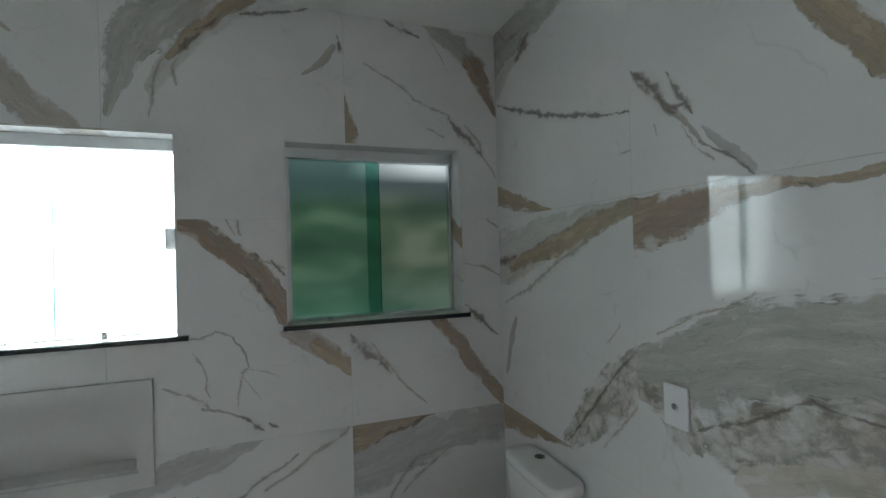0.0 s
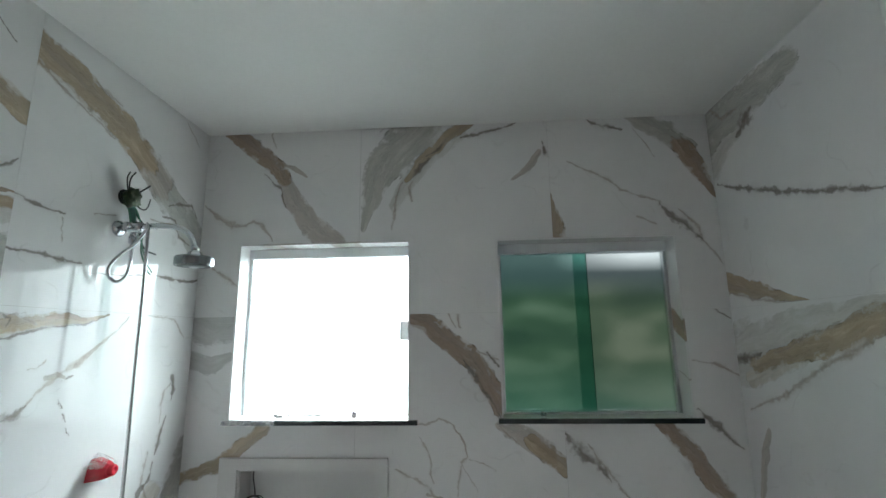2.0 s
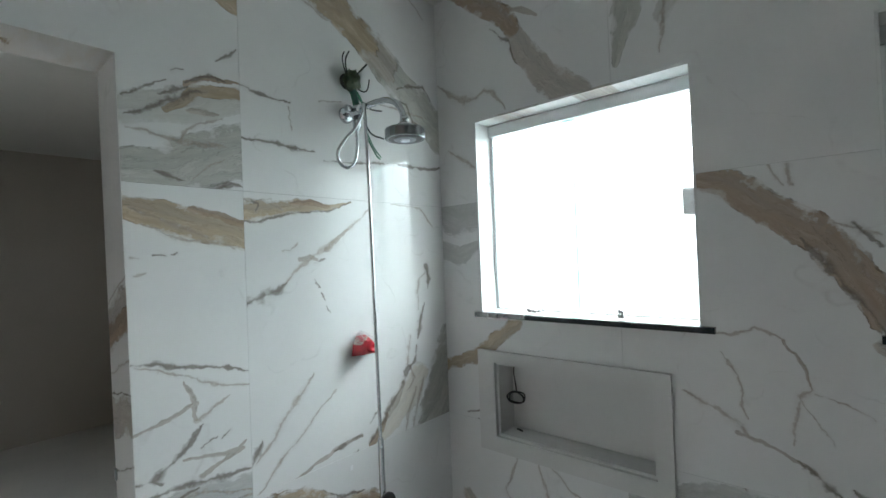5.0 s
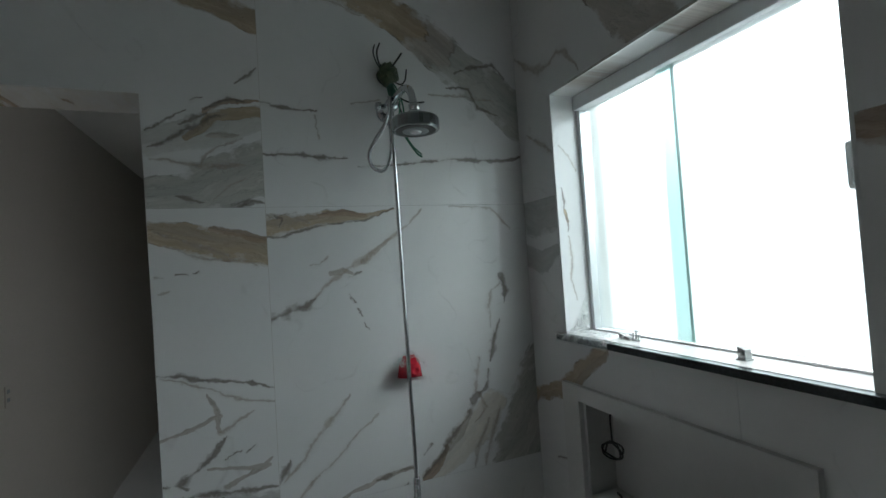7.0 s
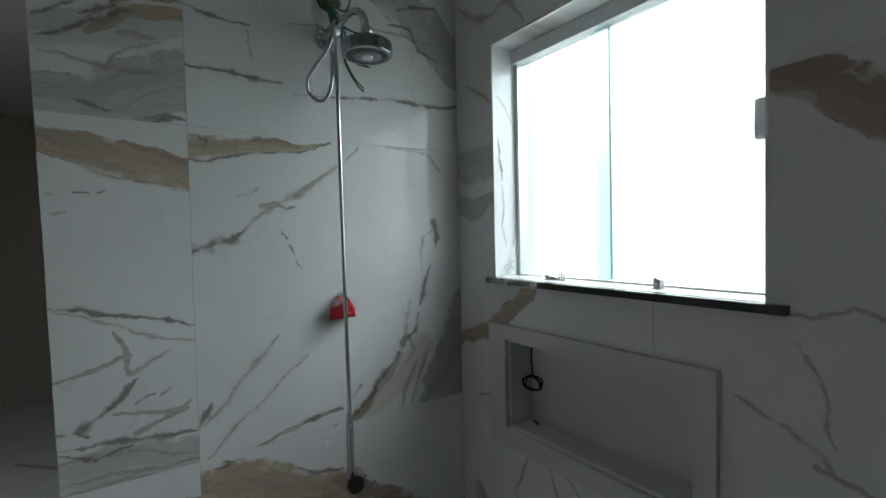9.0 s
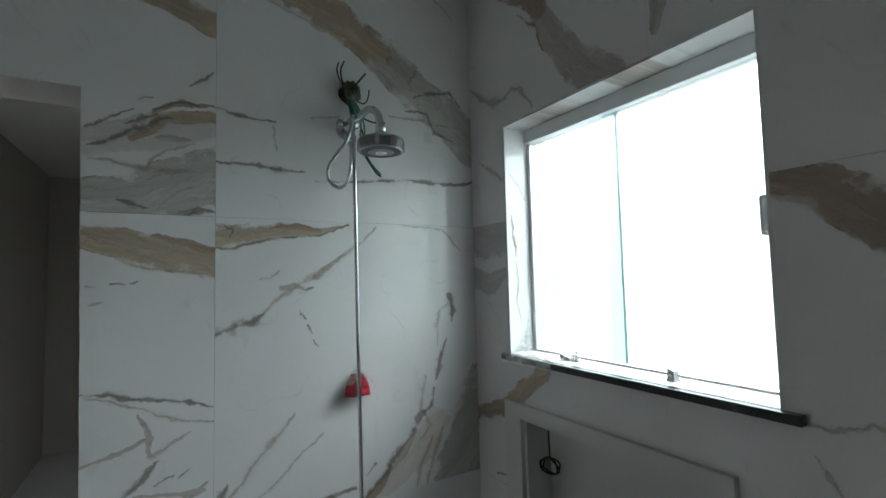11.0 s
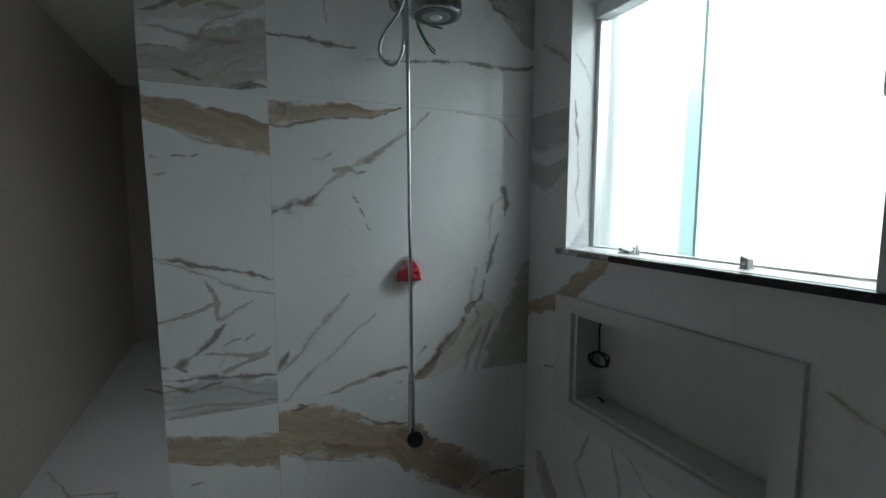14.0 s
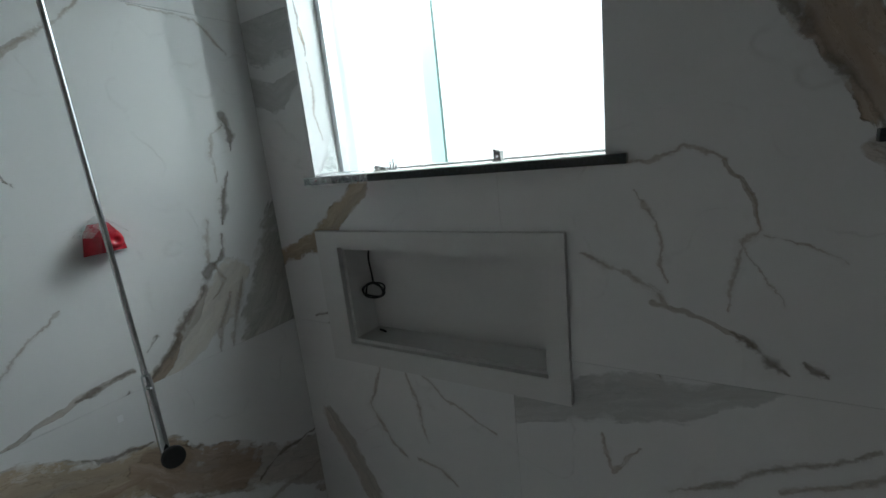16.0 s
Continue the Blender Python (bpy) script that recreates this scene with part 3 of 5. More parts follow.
def stroke_group():
    """How far inside a tapering stroke from A to B the place P lies, in half widths: the larger of this and Before,
    with the place along and across the stroke that won. P is handed on, so that the strokes are worked out one by one."""
    g = bpy.data.node_groups.new("stroke", "ShaderNodeTree")
    for name, kind in (("Before", "Float"), ("Coord", "Vector"), ("P", "Vector"), ("A", "Vector"), ("B", "Vector"), ("H0", "Float"), ("H1", "Float"), ("Run", "Float")):
        g.interface.new_socket(name, in_out="INPUT", socket_type="NodeSocket" + kind)
    for name, kind in (("Inside", "Float"), ("Coord", "Vector"), ("P", "Vector")):
        g.interface.new_socket(name, in_out="OUTPUT", socket_type="NodeSocket" + kind)
    i, o = g.nodes.new("NodeGroupInput").outputs, g.nodes.new("NodeGroupOutput").inputs
    vec, num = node_maths(g)
    pa, ba = vec("SUBTRACT", i["P"], i["A"]), vec("SUBTRACT", i["B"], i["A"])
    length = vec("LENGTH", ba)
    t = num("DIVIDE", vec("DOT_PRODUCT", pa, ba), vec("DOT_PRODUCT", ba, ba), True)
    d = vec("LENGTH", vec("SUBTRACT", pa, vec("SCALE", ba, t)))
    h = num("ADD", i["H0"], num("MULTIPLY", t, num("SUBTRACT", i["H1"], i["H0"])))
    this = num("SUBTRACT", 1.0, num("DIVIDE", d, h))
    turned = node(g, "ShaderNodeSeparateXYZ")
    g.links.new(vec("CROSS_PRODUCT", ba, pa), turned.inputs[0])
    own = node(g, "ShaderNodeCombineXYZ")
    g.links.new(num("ADD", i["Run"], num("MULTIPLY", t, length)), own.inputs[0])
    g.links.new(num("DIVIDE", turned.outputs[2], length), own.inputs[1])
    pick = node(g, "ShaderNodeMix", data_type="VECTOR")
    g.links.new(num("GREATER_THAN", this, i["Before"]), pick.inputs[0])
    g.links.new(i["Coord"], pick.inputs[4])
    g.links.new(own.outputs[0], pick.inputs[5])
    best = num("MAXIMUM", i["Before"], this)
    g.links.new(best, o["Inside"])
    g.links.new(pick.outputs[1], o["Coord"])
    g.links.new(vec("ADD", i["P"], vec("SCALE", i["A"], num("MULTIPLY", best, 1e-8))), o["P"])
    return g


STROKE = stroke_group()


def marble(name, veins, axis):
    """White polished porcelain with a calacatta-gold print; axis: the world axis that runs along the wall ("F": a floor)."""
    m, t, b = mat(name)
    vec, num = node_maths(t)
    pos = node(t, "ShaderNodeNewGeometry").outputs["Position"]
    sep, com = node(t, "ShaderNodeSeparateXYZ"), node(t, "ShaderNodeCombineXYZ")
    t.links.new(pos, sep.inputs[0])
    t.links.new(sep.outputs["Y" == axis], com.inputs[0])
    t.links.new(sep.outputs[1 if axis == "F" else 2], com.inputs[1])
    flat = com.outputs[0]
    cloud = noise_tex(t, flat, 2.2, 5)
    col = ramp(t, cloud.outputs[0], [(0.28, (0.70, 0.71, 0.71)), (0.5, (0.745, 0.75, 0.745)), (0.7, (0.785, 0.785, 0.775))])

    def shifted(place, tex, amount):
        s = node(t, "ShaderNodeVectorMath", operation="SUBTRACT")
        t.links.new(tex.outputs["Color"], s.inputs[0])
        s.inputs[1].default_value = (0.5, 0.5, 0.5)
        a = node(t, "ShaderNodeVectorMath", operation="MULTIPLY_ADD")
        t.links.new(s.outputs[0], a.inputs[0])
        a.inputs[1].default_value = (amount, amount, 0)
        t.links.new(place, a.inputs[2])
        return a.outputs[0]
    # wander of the veins at three scales
    coarse, ragged, wisp = noise_tex(t, flat, 7.0, 3), noise_tex(t, flat, 34.0, 6, 0.72), noise_tex(t, flat, 75.0, 4, 0.7)
    p = shifted(shifted(flat, coarse, 0.040), ragged, 0.018)
    thin_p = shifted(p, wisp, 0.011)
    patchy = noise_tex(t, flat, 13.0, 4, 0.6).outputs[0]
    broken = noise_tex(t, flat, 34.0, 4, 0.65).outputs[0]
    swell = noise_tex(t, flat, 17.0, 2, 0.5).outputs[0]
    fray = ramp(t, patchy, [(0.36, (0.05,) * 3), (0.50, (0.18,) * 3), (0.68, (0.75,) * 3)])

    def away(value, level, width):
        """1 on the line where value is level, falling to 0 within width."""
        return num("SUBTRACT", 1.0, num("DIVIDE", num("ABSOLUTE", num("SUBTRACT", value, level)), width), True)
    # faint grey hairlines all over the print
    far = noise_tex(t, p, 1.7, 3, 0.55).outputs[0]
    web = num("MULTIPLY", away(far, 0.47, 0.006), num("MULTIPLY", num("SUBTRACT", patchy, 0.45, True), 1.4, True))
    col = mix(t, web, col, (0.42, 0.405, 0.39))
    by_kind = {}
    for kind, *pts in veins:
        by_kind.setdefault(kind, []).append(pts)
    ordered = [k for k in VEIN_KINDS if k in by_kind]
    place = p
    for kind in ordered:
        tone, opacity, rim = VEIN_KINDS[kind]
        thin = kind in THIN
        if thin and not any(k in THIN for k in ordered[:ordered.index(kind)]):
            place = shifted(place, wisp, 0.011)
        inside = coord = None
        for k, pts in enumerate(by_kind[kind]):
            run = 1.7 * k
            if thin:
                pts = [(u, z, h * (0.45 if q in (0, len(pts) - 1) else 0.85)) for q, (u, z, h) in enumerate(pts)]
            for (u0, z0, h0), (u1, z1, h1) in zip(pts, pts[1:]):
                n = node(t, "ShaderNodeGroup", node_tree=STROKE)
                if inside is None:
                    n.inputs["Before"].default_value = -900.0
                else:
                    t.links.new(inside, n.inputs["Before"])
                    t.links.new(coord, n.inputs["Coord"])
                t.links.new(place, n.inputs["P"])
                n.inputs["A"].default_value, n.inputs["B"].default_value = (u0, z0, 0), (u1, z1, 0)
                n.inputs["H0"].default_value, n.inputs["H1"].default_value = max(h0, 0.0018), max(h1, 0.0018)
                n.inputs["Run"].default_value = run
                run += math.hypot(u1 - u0, z1 - z0)
                inside, coord, place = n.outputs["Inside"], n.outputs["Coord"], n.outputs["P"]
        if thin:
            body = num("ADD", inside, num("ADD", num("MULTIPLY", num("SUBTRACT", swell, 0.50), 3.9), num("MULTIPLY", num("SUBTRACT", broken, 0.50), 2.9)))
            cover = num("MULTIPLY", num("MULTIPLY", num("ADD", body, 0.60), 0.72, True), opacity)
            halo = num("MULTIPLY", num("DIVIDE", num("ADD", inside, 3.0), 4.0, True), num("MULTIPLY", num("SUBTRACT", patchy, 0.30, True), 1.1))
            col = mix(t, halo, col, (0.46, 0.44, 0.415))
            col = mix(t, cover, col, ramp(t, broken, [(0.36, [c * 0.75 for c in tone]), (0.50, [c * f for c, f in zip(tone, (1.25, 1.1, 0.98))]), (0.64, [c * 1.8 for c in tone])]))
            continue
        long_grain, fine_grain = node(t, "ShaderNodeVectorMath", operation="MULTIPLY"), node(t, "ShaderNodeVectorMath", operation="MULTIPLY")
        for g, by in ((long_grain, (3.0, 17.0, 0)), (fine_grain, (9.0, 62.0, 0))):
            t.links.new(coord, g.inputs[0])
            g.inputs[1].default_value = by
        streak, thread = noise_tex(t, long_grain.outputs[0], 1.0, 5, 0.6).outputs[0], noise_tex(t, fine_grain.outputs[0], 1.0, 4, 0.6).outputs[0]
        body = num("ADD", inside, num("ADD", num("MULTIPLY", num("SUBTRACT", streak, 0.5), 1.3), num("MULTIPLY", num("SUBTRACT", thread, 0.5), 0.7)))
        if kind == "breccia":
            cells = node(t, "ShaderNodeVectorMath", operation="MULTIPLY")
            t.links.new(shifted(coord, ragged, 0.075), cells.inputs[0])
            cells.inputs[1].default_value = (17.0, 27.0, 0)
            vor = node(t, "ShaderNodeTexVoronoi", feature="DISTANCE_TO_EDGE")
            vor.inputs["Scale"].default_value = 1.0
            t.links.new(cells.outputs[0], vor.inputs["Vector"])
            wide = num("ADD", vor.outputs["Distance"], num("ADD", num("MULTIPLY", num("SUBTRACT", patchy, 0.455), 1.1), num("MULTIPLY", num("SUBTRACT", broken, 0.5), 0.5)))
            net = ramp(t, wide, [(0.0, (0.27, 0.24, 0.205)), (0.07, (0.38, 0.35, 0.305)), (0.17, (0.50, 0.475, 0.43)), (0.30, tone), (0.50, (0.68, 0.675, 0.66))])
            hue = mix(t, num("MULTIPLY", away(thread, 0.5, 0.03), 0.35), net, (0.36, 0.33, 0.29))
        else:
            grain = num("ADD", num("MULTIPLY", streak, 0.6), num("MULTIPLY", thread, 0.4))
            hue = ramp(t, grain, [(0.34, [c * 0.72 for c in tone]), (0.46, [c * 0.95 for c in tone]), (0.54, [c * 1.10 for c in tone]), (0.66, [min(0.66, c * 1.25 + 0.08) for c in tone])])
        cover = num("MULTIPLY", num("DIVIDE", body, fray, True), num("ADD", opacity - 0.26, num("MULTIPLY", streak, 0.50), True))
        col = mix(t, cover, col, hue)
        edge = num("MULTIPLY", num("MULTIPLY", away(body, 0.05, 0.085), rim * 1.7), num("MULTIPLY", num("SUBTRACT", 0.55, patchy, True), 6.0, True))
        within = num("MULTIPLY", num("MULTIPLY", body, 3.0, True), num("MULTIPLY", num("MAXIMUM", away(streak, 0.455, 0.010), away(thread, 0.56, 0.016)), num("MULTIPLY", swell, 0.75 if rim > 0.3 else 0.35)))
        col = mix(t, num("MAXIMUM", edge, within), col, [c * 0.46 for c in tone])
    t.links.new(col, b.inputs["Base Color"])
    b.inputs["IOR"].default_value, b.inputs["Specular IOR Level"].default_value = 1.5, 0.42
    r = ramp(t, noise_tex(t, flat, 5.0, 6, 0.7).outputs[0], [(0.35, (0.012,) * 3), (0.75, (0.045,) * 3)])
    t.links.new(r, b.inputs["Roughness"])
    bump(t, noise_tex(t, flat, 3.0, 1).outputs[0], 0.03, 0.02, b)
    return m


def glass(name, tint, rough):
    m, t, b = mat(name)
    pos = node(t, "ShaderNodeNewGeometry").outputs["Position"]
    b.inputs["Base Color"].default_value = (*tint, 1)
    b.inputs["Transmission Weight"].default_value = 1.0
    b.inputs["IOR"].default_value = 1.2
    r = ramp(t, noise_tex(t, pos, 14.0, 5).outputs[0], [(0.3, (rough * 0.9,) * 3), (0.7, (rough * 1.1,) * 3)])
    t.links.new(r, b.inputs["Roughness"])
    return m


def glow(name, build):
    """Daylight behind a frosted pane."""
    m, t, b = mat(name)
    t.nodes.remove(b)
    e = node(t, "ShaderNodeEmission")
    colour, strength = build(t, node(t, "ShaderNodeNewGeometry").outputs["Position"])
    t.links.new(colour, e.inputs[0])
    e.inputs[1].default_value = strength
    t.links.new(e.outputs[0], t.nodes["Material Output"].inputs[0])
    return m


def sky_glow(t, pos):
    """White overcast, softly darker low on one side and again towards the bottom."""
    sep = node(t, "ShaderNodeSeparateXYZ")
    t.links.new(pos, sep.inputs[0])

    def band(k, a, c):
        r = node(t, "ShaderNodeMapRange", interpolation_type="SMOOTHSTEP")
        r.inputs[1].default_value, r.inputs[2].default_value = a, c
        t.links.new(sep.outputs[k], r.inputs[0])
        return r.outputs[0]
    m = node(t, "ShaderNodeMath", operation="MULTIPLY")
    t.links.new(band(0, -1.6, -0.5), m.inputs[0])
    t.links.new(band(2, 2.1, 0.9), m.inputs[1])
    col = mix(t, m.outputs[0], (0.875, 0.945, 1.0), (0.30, 0.36, 0.35))
    return mix(t, band(2, 1.1, 0.1), col, (0.16, 0.18, 0.17)), SKY_GLOW


def garden_glow(t, pos):
    """Soft green foliage with a grey roof and a strip of bright sky above it."""
    mp = node(t, "ShaderNodeMapping")
    mp.inputs["Scale"].default_value = (3.2, 1.0, 7.0)
    mp.inputs["Rotation"].default_value = (0, radians(12), 0)
    t.links.new(pos, mp.inputs[0])
    blobs = noise_tex(t, mp.outputs[0], 1.0, 1.5, 0.4).outputs[0]
    green = ramp(t, blobs, [(0.33, (0.085, 0.135, 0.095)), (0.5, (0.13, 0.19, 0.125)), (0.68, (0.25, 0.30, 0.215))])
    sep = node(t, "ShaderNodeSeparateXYZ")
    t.links.new(pos, sep.inputs[0])
    up, side = node(t, "ShaderNodeMapRange"), node(t, "ShaderNodeMapRange")
    up.inputs[1].default_value, up.inputs[2].default_value = W2[2], W2[3]
    side.inputs[1].default_value, side.inputs[2].default_value = W2[0], W2[1]
    t.links.new(sep.outputs[2], up.inputs[0])
    t.links.new(sep.outputs[0], side.inputs[0])
    col = mix(t, ramp(t, up.outputs[0], [(0.66, (0, 0, 0)), (0.80, (1, 1, 1))]), green, (0.15, 0.19, 0.20))
    bright = node(t, "ShaderNodeMath", operation="MULTIPLY")
    t.links.new(ramp(t, up.outputs[0], [(0.82, (0, 0, 0)), (0.99, (1, 1, 1))]), bright.inputs[0])
    t.links.new(ramp(t, side.outputs[0], [(0.35, (0.06,) * 3), (0.85, (1, 1, 1))]), bright.inputs[1])
    col = mix(t, bright.outputs[0], col, (2.6, 2.7, 2.8))
    low = ramp(t, up.outputs[0], [(0.02, (0.3,) * 3), (0.3, (0, 0, 0))])
    return mix(t, low, col, (0.10, 0.30, 0.25)), GARDEN_GLOW


GROUT = surface("grout", (0.62, 0.62, 0.60), 0.8, vary=0.08)
PLASTER = surface("white_plaster", (0.74, 0.75, 0.73), 0.75, vary=0.04, scale=1.6, relief=0.08)
PAINT = surface("satin_wall_paint", (0.42, 0.395, 0.35), 0.32, vary=0.06, scale=1.2, relief=0.05)
# ROSY is a tint chosen for its warm bounce; the wall's own colour is unknown.
ROSY = surface("rosy_bounce_paint", (0.74, 0.63, 0.60), 0.6, vary=0.05, scale=1.5, relief=0.05)
FLOORMAT = ROOMFLOOR = marble("floor_porcelain", [("line", (-3.1, -0.1, 0.006), (-2.78, 0.08, 0.006), (-2.71, 0.30, 0.008), (-2.55, 0.32, 0.008), (-2.46, 0.58, 0.006), (-2.3, 0.8, 0.006)),
                                       ("line", (-2.71, 0.30, 0.006), (-2.62, 0.29, 0.012), (-2.55, 0.32, 0.005)), ("line", (-2.4, 0.35, 0.005), (-2.2, 0.50, 0.007), (-2.0, 0.75, 0.006)),
                                       ("taupe", (-4.2, 0.2, 0.02), (-3.7, 0.7, 0.03), (-3.5, 1.4, 0.02)), ("ochre", (-1.9, -0.1, 0.02), (-1.7, 0.4, 0.03), (-1.6, 0.9, 0.02))], "F")
GRANITE = surface("black_granite", (0.022, 0.030, 0.034), 0.12, vary=0.5, scale=140, grain=320, relief=0.0)
ALU = surface("brushed_aluminium", (0.62, 0.64, 0.65), 0.32, 0.85, vary=0.06, scale=20, grain=200, relief=0.03)
WHITE_ALU = surface("white_lacquered_aluminium", (0.72, 0.74, 0.75), 0.35, 0.0, vary=0.03, scale=10, relief=0.02)
# HEADM: chrome with the shower head's dark reflections put into its base colour.
HEADM = surface("darkened_chrome", (0.30, 0.32, 0.33), 0.16, 1.0, vary=0.08, scale=30, relief=0.0)
CHROME = surface("chrome", (0.56, 0.58, 0.60), 0.08, 1.0, vary=0.05, scale=30, relief=0.0)
STEEL = surface("stainless_hose", (0.60, 0.62, 0.63), 0.18, 1.0, vary=0.12, scale=60, relief=0.0)
BLACK = surface("black_plastic", (0.010, 0.011, 0.011), 0.4, vary=0.2, scale=30)
QUARTZ = surface("white_quartz", (0.63, 0.63, 0.615), 0.3, vary=0.03, scale=4, relief=0.02)
CERAMIC = surface("white_glazed_ceramic", (0.78, 0.79, 0.78), 0.08, vary=0.02, scale=4, relief=0.0)
PLATE = surface("white_switch_plastic", (0.78, 0.79, 0.80), 0.3, vary=0.02, relief=0.0)
GREYP = surface("grey_plastic", (0.22, 0.24, 0.25), 0.45, vary=0.1)
EDGEG = surface("dark_green_glass_edge", (0.10, 0.22, 0.19), 0.2, vary=0.1)
LOCKP = surface("pale_grey_lock_plastic", (0.66, 0.69, 0.70), 0.35, vary=0.05)
RED = surface("red_plastic", (0.56, 0.022, 0.04), 0.17, vary=0.15, scale=40, relief=0.02)
SLEEVE = surface("pale_green_sleeve", (0.045, 0.13, 0.105), 0.35, vary=0.2, scale=40)
GREENW = surface("green_insulation", (0.03, 0.16, 0.09), 0.4, vary=0.15)
YELLOWC = surface("dirty_green_conduit", (0.035, 0.055, 0.025), 0.4, vary=0.6, scale=55, relief=0.3, dirt=(0.14, 0.15, 0.05))
FROST = glass("frosted_green_glass", (0.82, 0.90, 0.885), 0.36)
STRIP = glass("green_glass_overlap", (0.40, 0.52, 0.51), 0.30)
STRIP2 = glass("dark_green_glass_overlap", (0.42, 0.70, 0.64), 0.30)
FROST2 = glass("deep_frosted_green_glass", (0.55, 0.86, 0.78), 0.38)


def film_mat():
    m, t, b = mat("clear_plastic_film")
    t.nodes.remove(b)
    clear, gloss, sheet = node(t, "ShaderNodeBsdfTransparent"), node(t, "ShaderNodeBsdfGlossy"), node(t, "ShaderNodeMixShader")
    pos = node(t, "ShaderNodeNewGeometry").outputs["Position"]
    gloss.inputs["Roughness"].default_value = 0.15
    f = node(t, "ShaderNodeMapRange")
    f.inputs[1].default_value, f.inputs[2].default_value, f.inputs[3].default_value, f.inputs[4].default_value = 0.38, 0.62, 0.10, 0.70
    t.links.new(noise_tex(t, pos, 60.0, 4).outputs[0], f.inputs[0])
    t.links.new(f.outputs[0], sheet.inputs[0])
    t.links.new(clear.outputs[0], sheet.inputs[1])
    t.links.new(gloss.outputs[0], sheet.inputs[2])
    t.links.new(sheet.outputs[0], t.nodes["Material Output"].inputs[0])
    return m


FILM = film_mat()


# ---- mesh helpers ----
def part(name, bm, material, parent=None, label="", smooth=False):
    me = bpy.data.meshes.new(name)
    bmesh.ops.recalc_face_normals(bm, faces=bm.faces)
    for f in bm.faces:
        f.smooth = smooth
    bm.to_mesh(me)
    bm.free()
    me.materials.append(material)
    ob = new(name, me)
    if parent is not None:
        ob.parent = parent
        if parent.data is None:
            ob.matrix_parent_inverse = Matrix.Translation(-parent.location)
    if label:
        ob["label"] = label
    return ob


def thing(name, base, label, category, group=""):
    ob = new(name)
    ob.location = base
    ob.empty_display_size = 0.05
    return tagged(ob, label, category, group)


def add_box(bm, lo, hi, bevel=0.0):
    r = bmesh.ops.create_cube(bm, size=1.0)
    c = [(a + b) / 2 for a, b in zip(lo, hi)]
    s = [abs(b - a) for a, b in zip(lo, hi)]
    for v in r["verts"]:
        v.co = Vector((c[k] + v.co[k] * s[k] for k in range(3)))
    if bevel:
        edges = {e for v in r["verts"] for e in v.link_edges}
        bmesh.ops.bevel(bm, geom=list(edges), offset=bevel, segments=2, affect="EDGES", profile=0.6)


def box(lo, hi, bevel=0.0):
    bm = bmesh.new()
    add_box(bm, lo, hi, bevel)
    return bm


def add_tube(bm, path, radius, sides=10, cap=True):
    """A round tube along a list of points; radius: one number, or one per point."""
    pts = [Vector(p) for p in path]
    radii = radius if isinstance(radius, (list, tuple)) else [radius] * len(pts)
    rings, side = [], None
    for k, p in enumerate(pts):
        d = (pts[min(k + 1, len(pts) - 1)] - pts[max(k - 1, 0)]).normalized()
        if side is None:
            side = d.orthogonal().normalized()
        side = (side - d * side.dot(d)).normalized()
        up = d.cross(side)
        rings.append([bm.verts.new(p + radii[k] * (math.cos(a) * side + math.sin(a) * up)) for a in (2 * math.pi * j / sides for j in range(sides))])
    for a, b in zip(rings, rings[1:]):
        for j in range(sides):
            bm.faces.new((a[j], a[(j + 1) % sides], b[(j + 1) % sides], b[j]))
    if cap:
        bm.faces.new(rings[0][::-1]), bm.faces.new(rings[-1])


def tube(path, radius, sides=10, cap=True):
    bm = bmesh.new()
    add_tube(bm, path, radius, sides, cap)
    return bm


def lathe(base, axis, profile, sides=28):
    """Rings of (distance along axis, radius) turned round the axis."""
    a, base = Vector(axis).normalized(), Vector(base)
    side = a.orthogonal().normalized()
    up = a.cross(side)
    bm = bmesh.new()
    rings = [[bm.verts.new(base + a * d + max(r, 0.0004) * (math.cos(k) * side + math.sin(k) * up)) for k in (2 * math.pi * j / sides for j in range(sides))] for d, r in profile]
    for p, q in zip(rings, rings[1:]):
        for j in range(sides):
            bm.faces.new((p[j], p[(j + 1) % sides], q[(j + 1) % sides], q[j]))
    bm.faces.new(rings[0][::-1]), bm.faces.new(rings[-1])
    return bm


def curve_points(ctrl, steps=8):
    """A smooth line through the given points."""
    p = [Vector(c) for c in ctrl]
    p = [2 * p[0] - p[1], *p, 2 * p[-1] - p[-2]]
    out = []
    for k in range(1, len(p) - 2):
        a, b, c, d = p[k - 1:k + 3]
        for s in range(steps):
            t = s / steps
            out.append(0.5 * (2 * b + (c - a) * t + (2 * a - 5 * b + 4 * c - d) * t * t + (3 * b - a - 3 * c + d) * t ** 3))
    return out + [p[-2]]


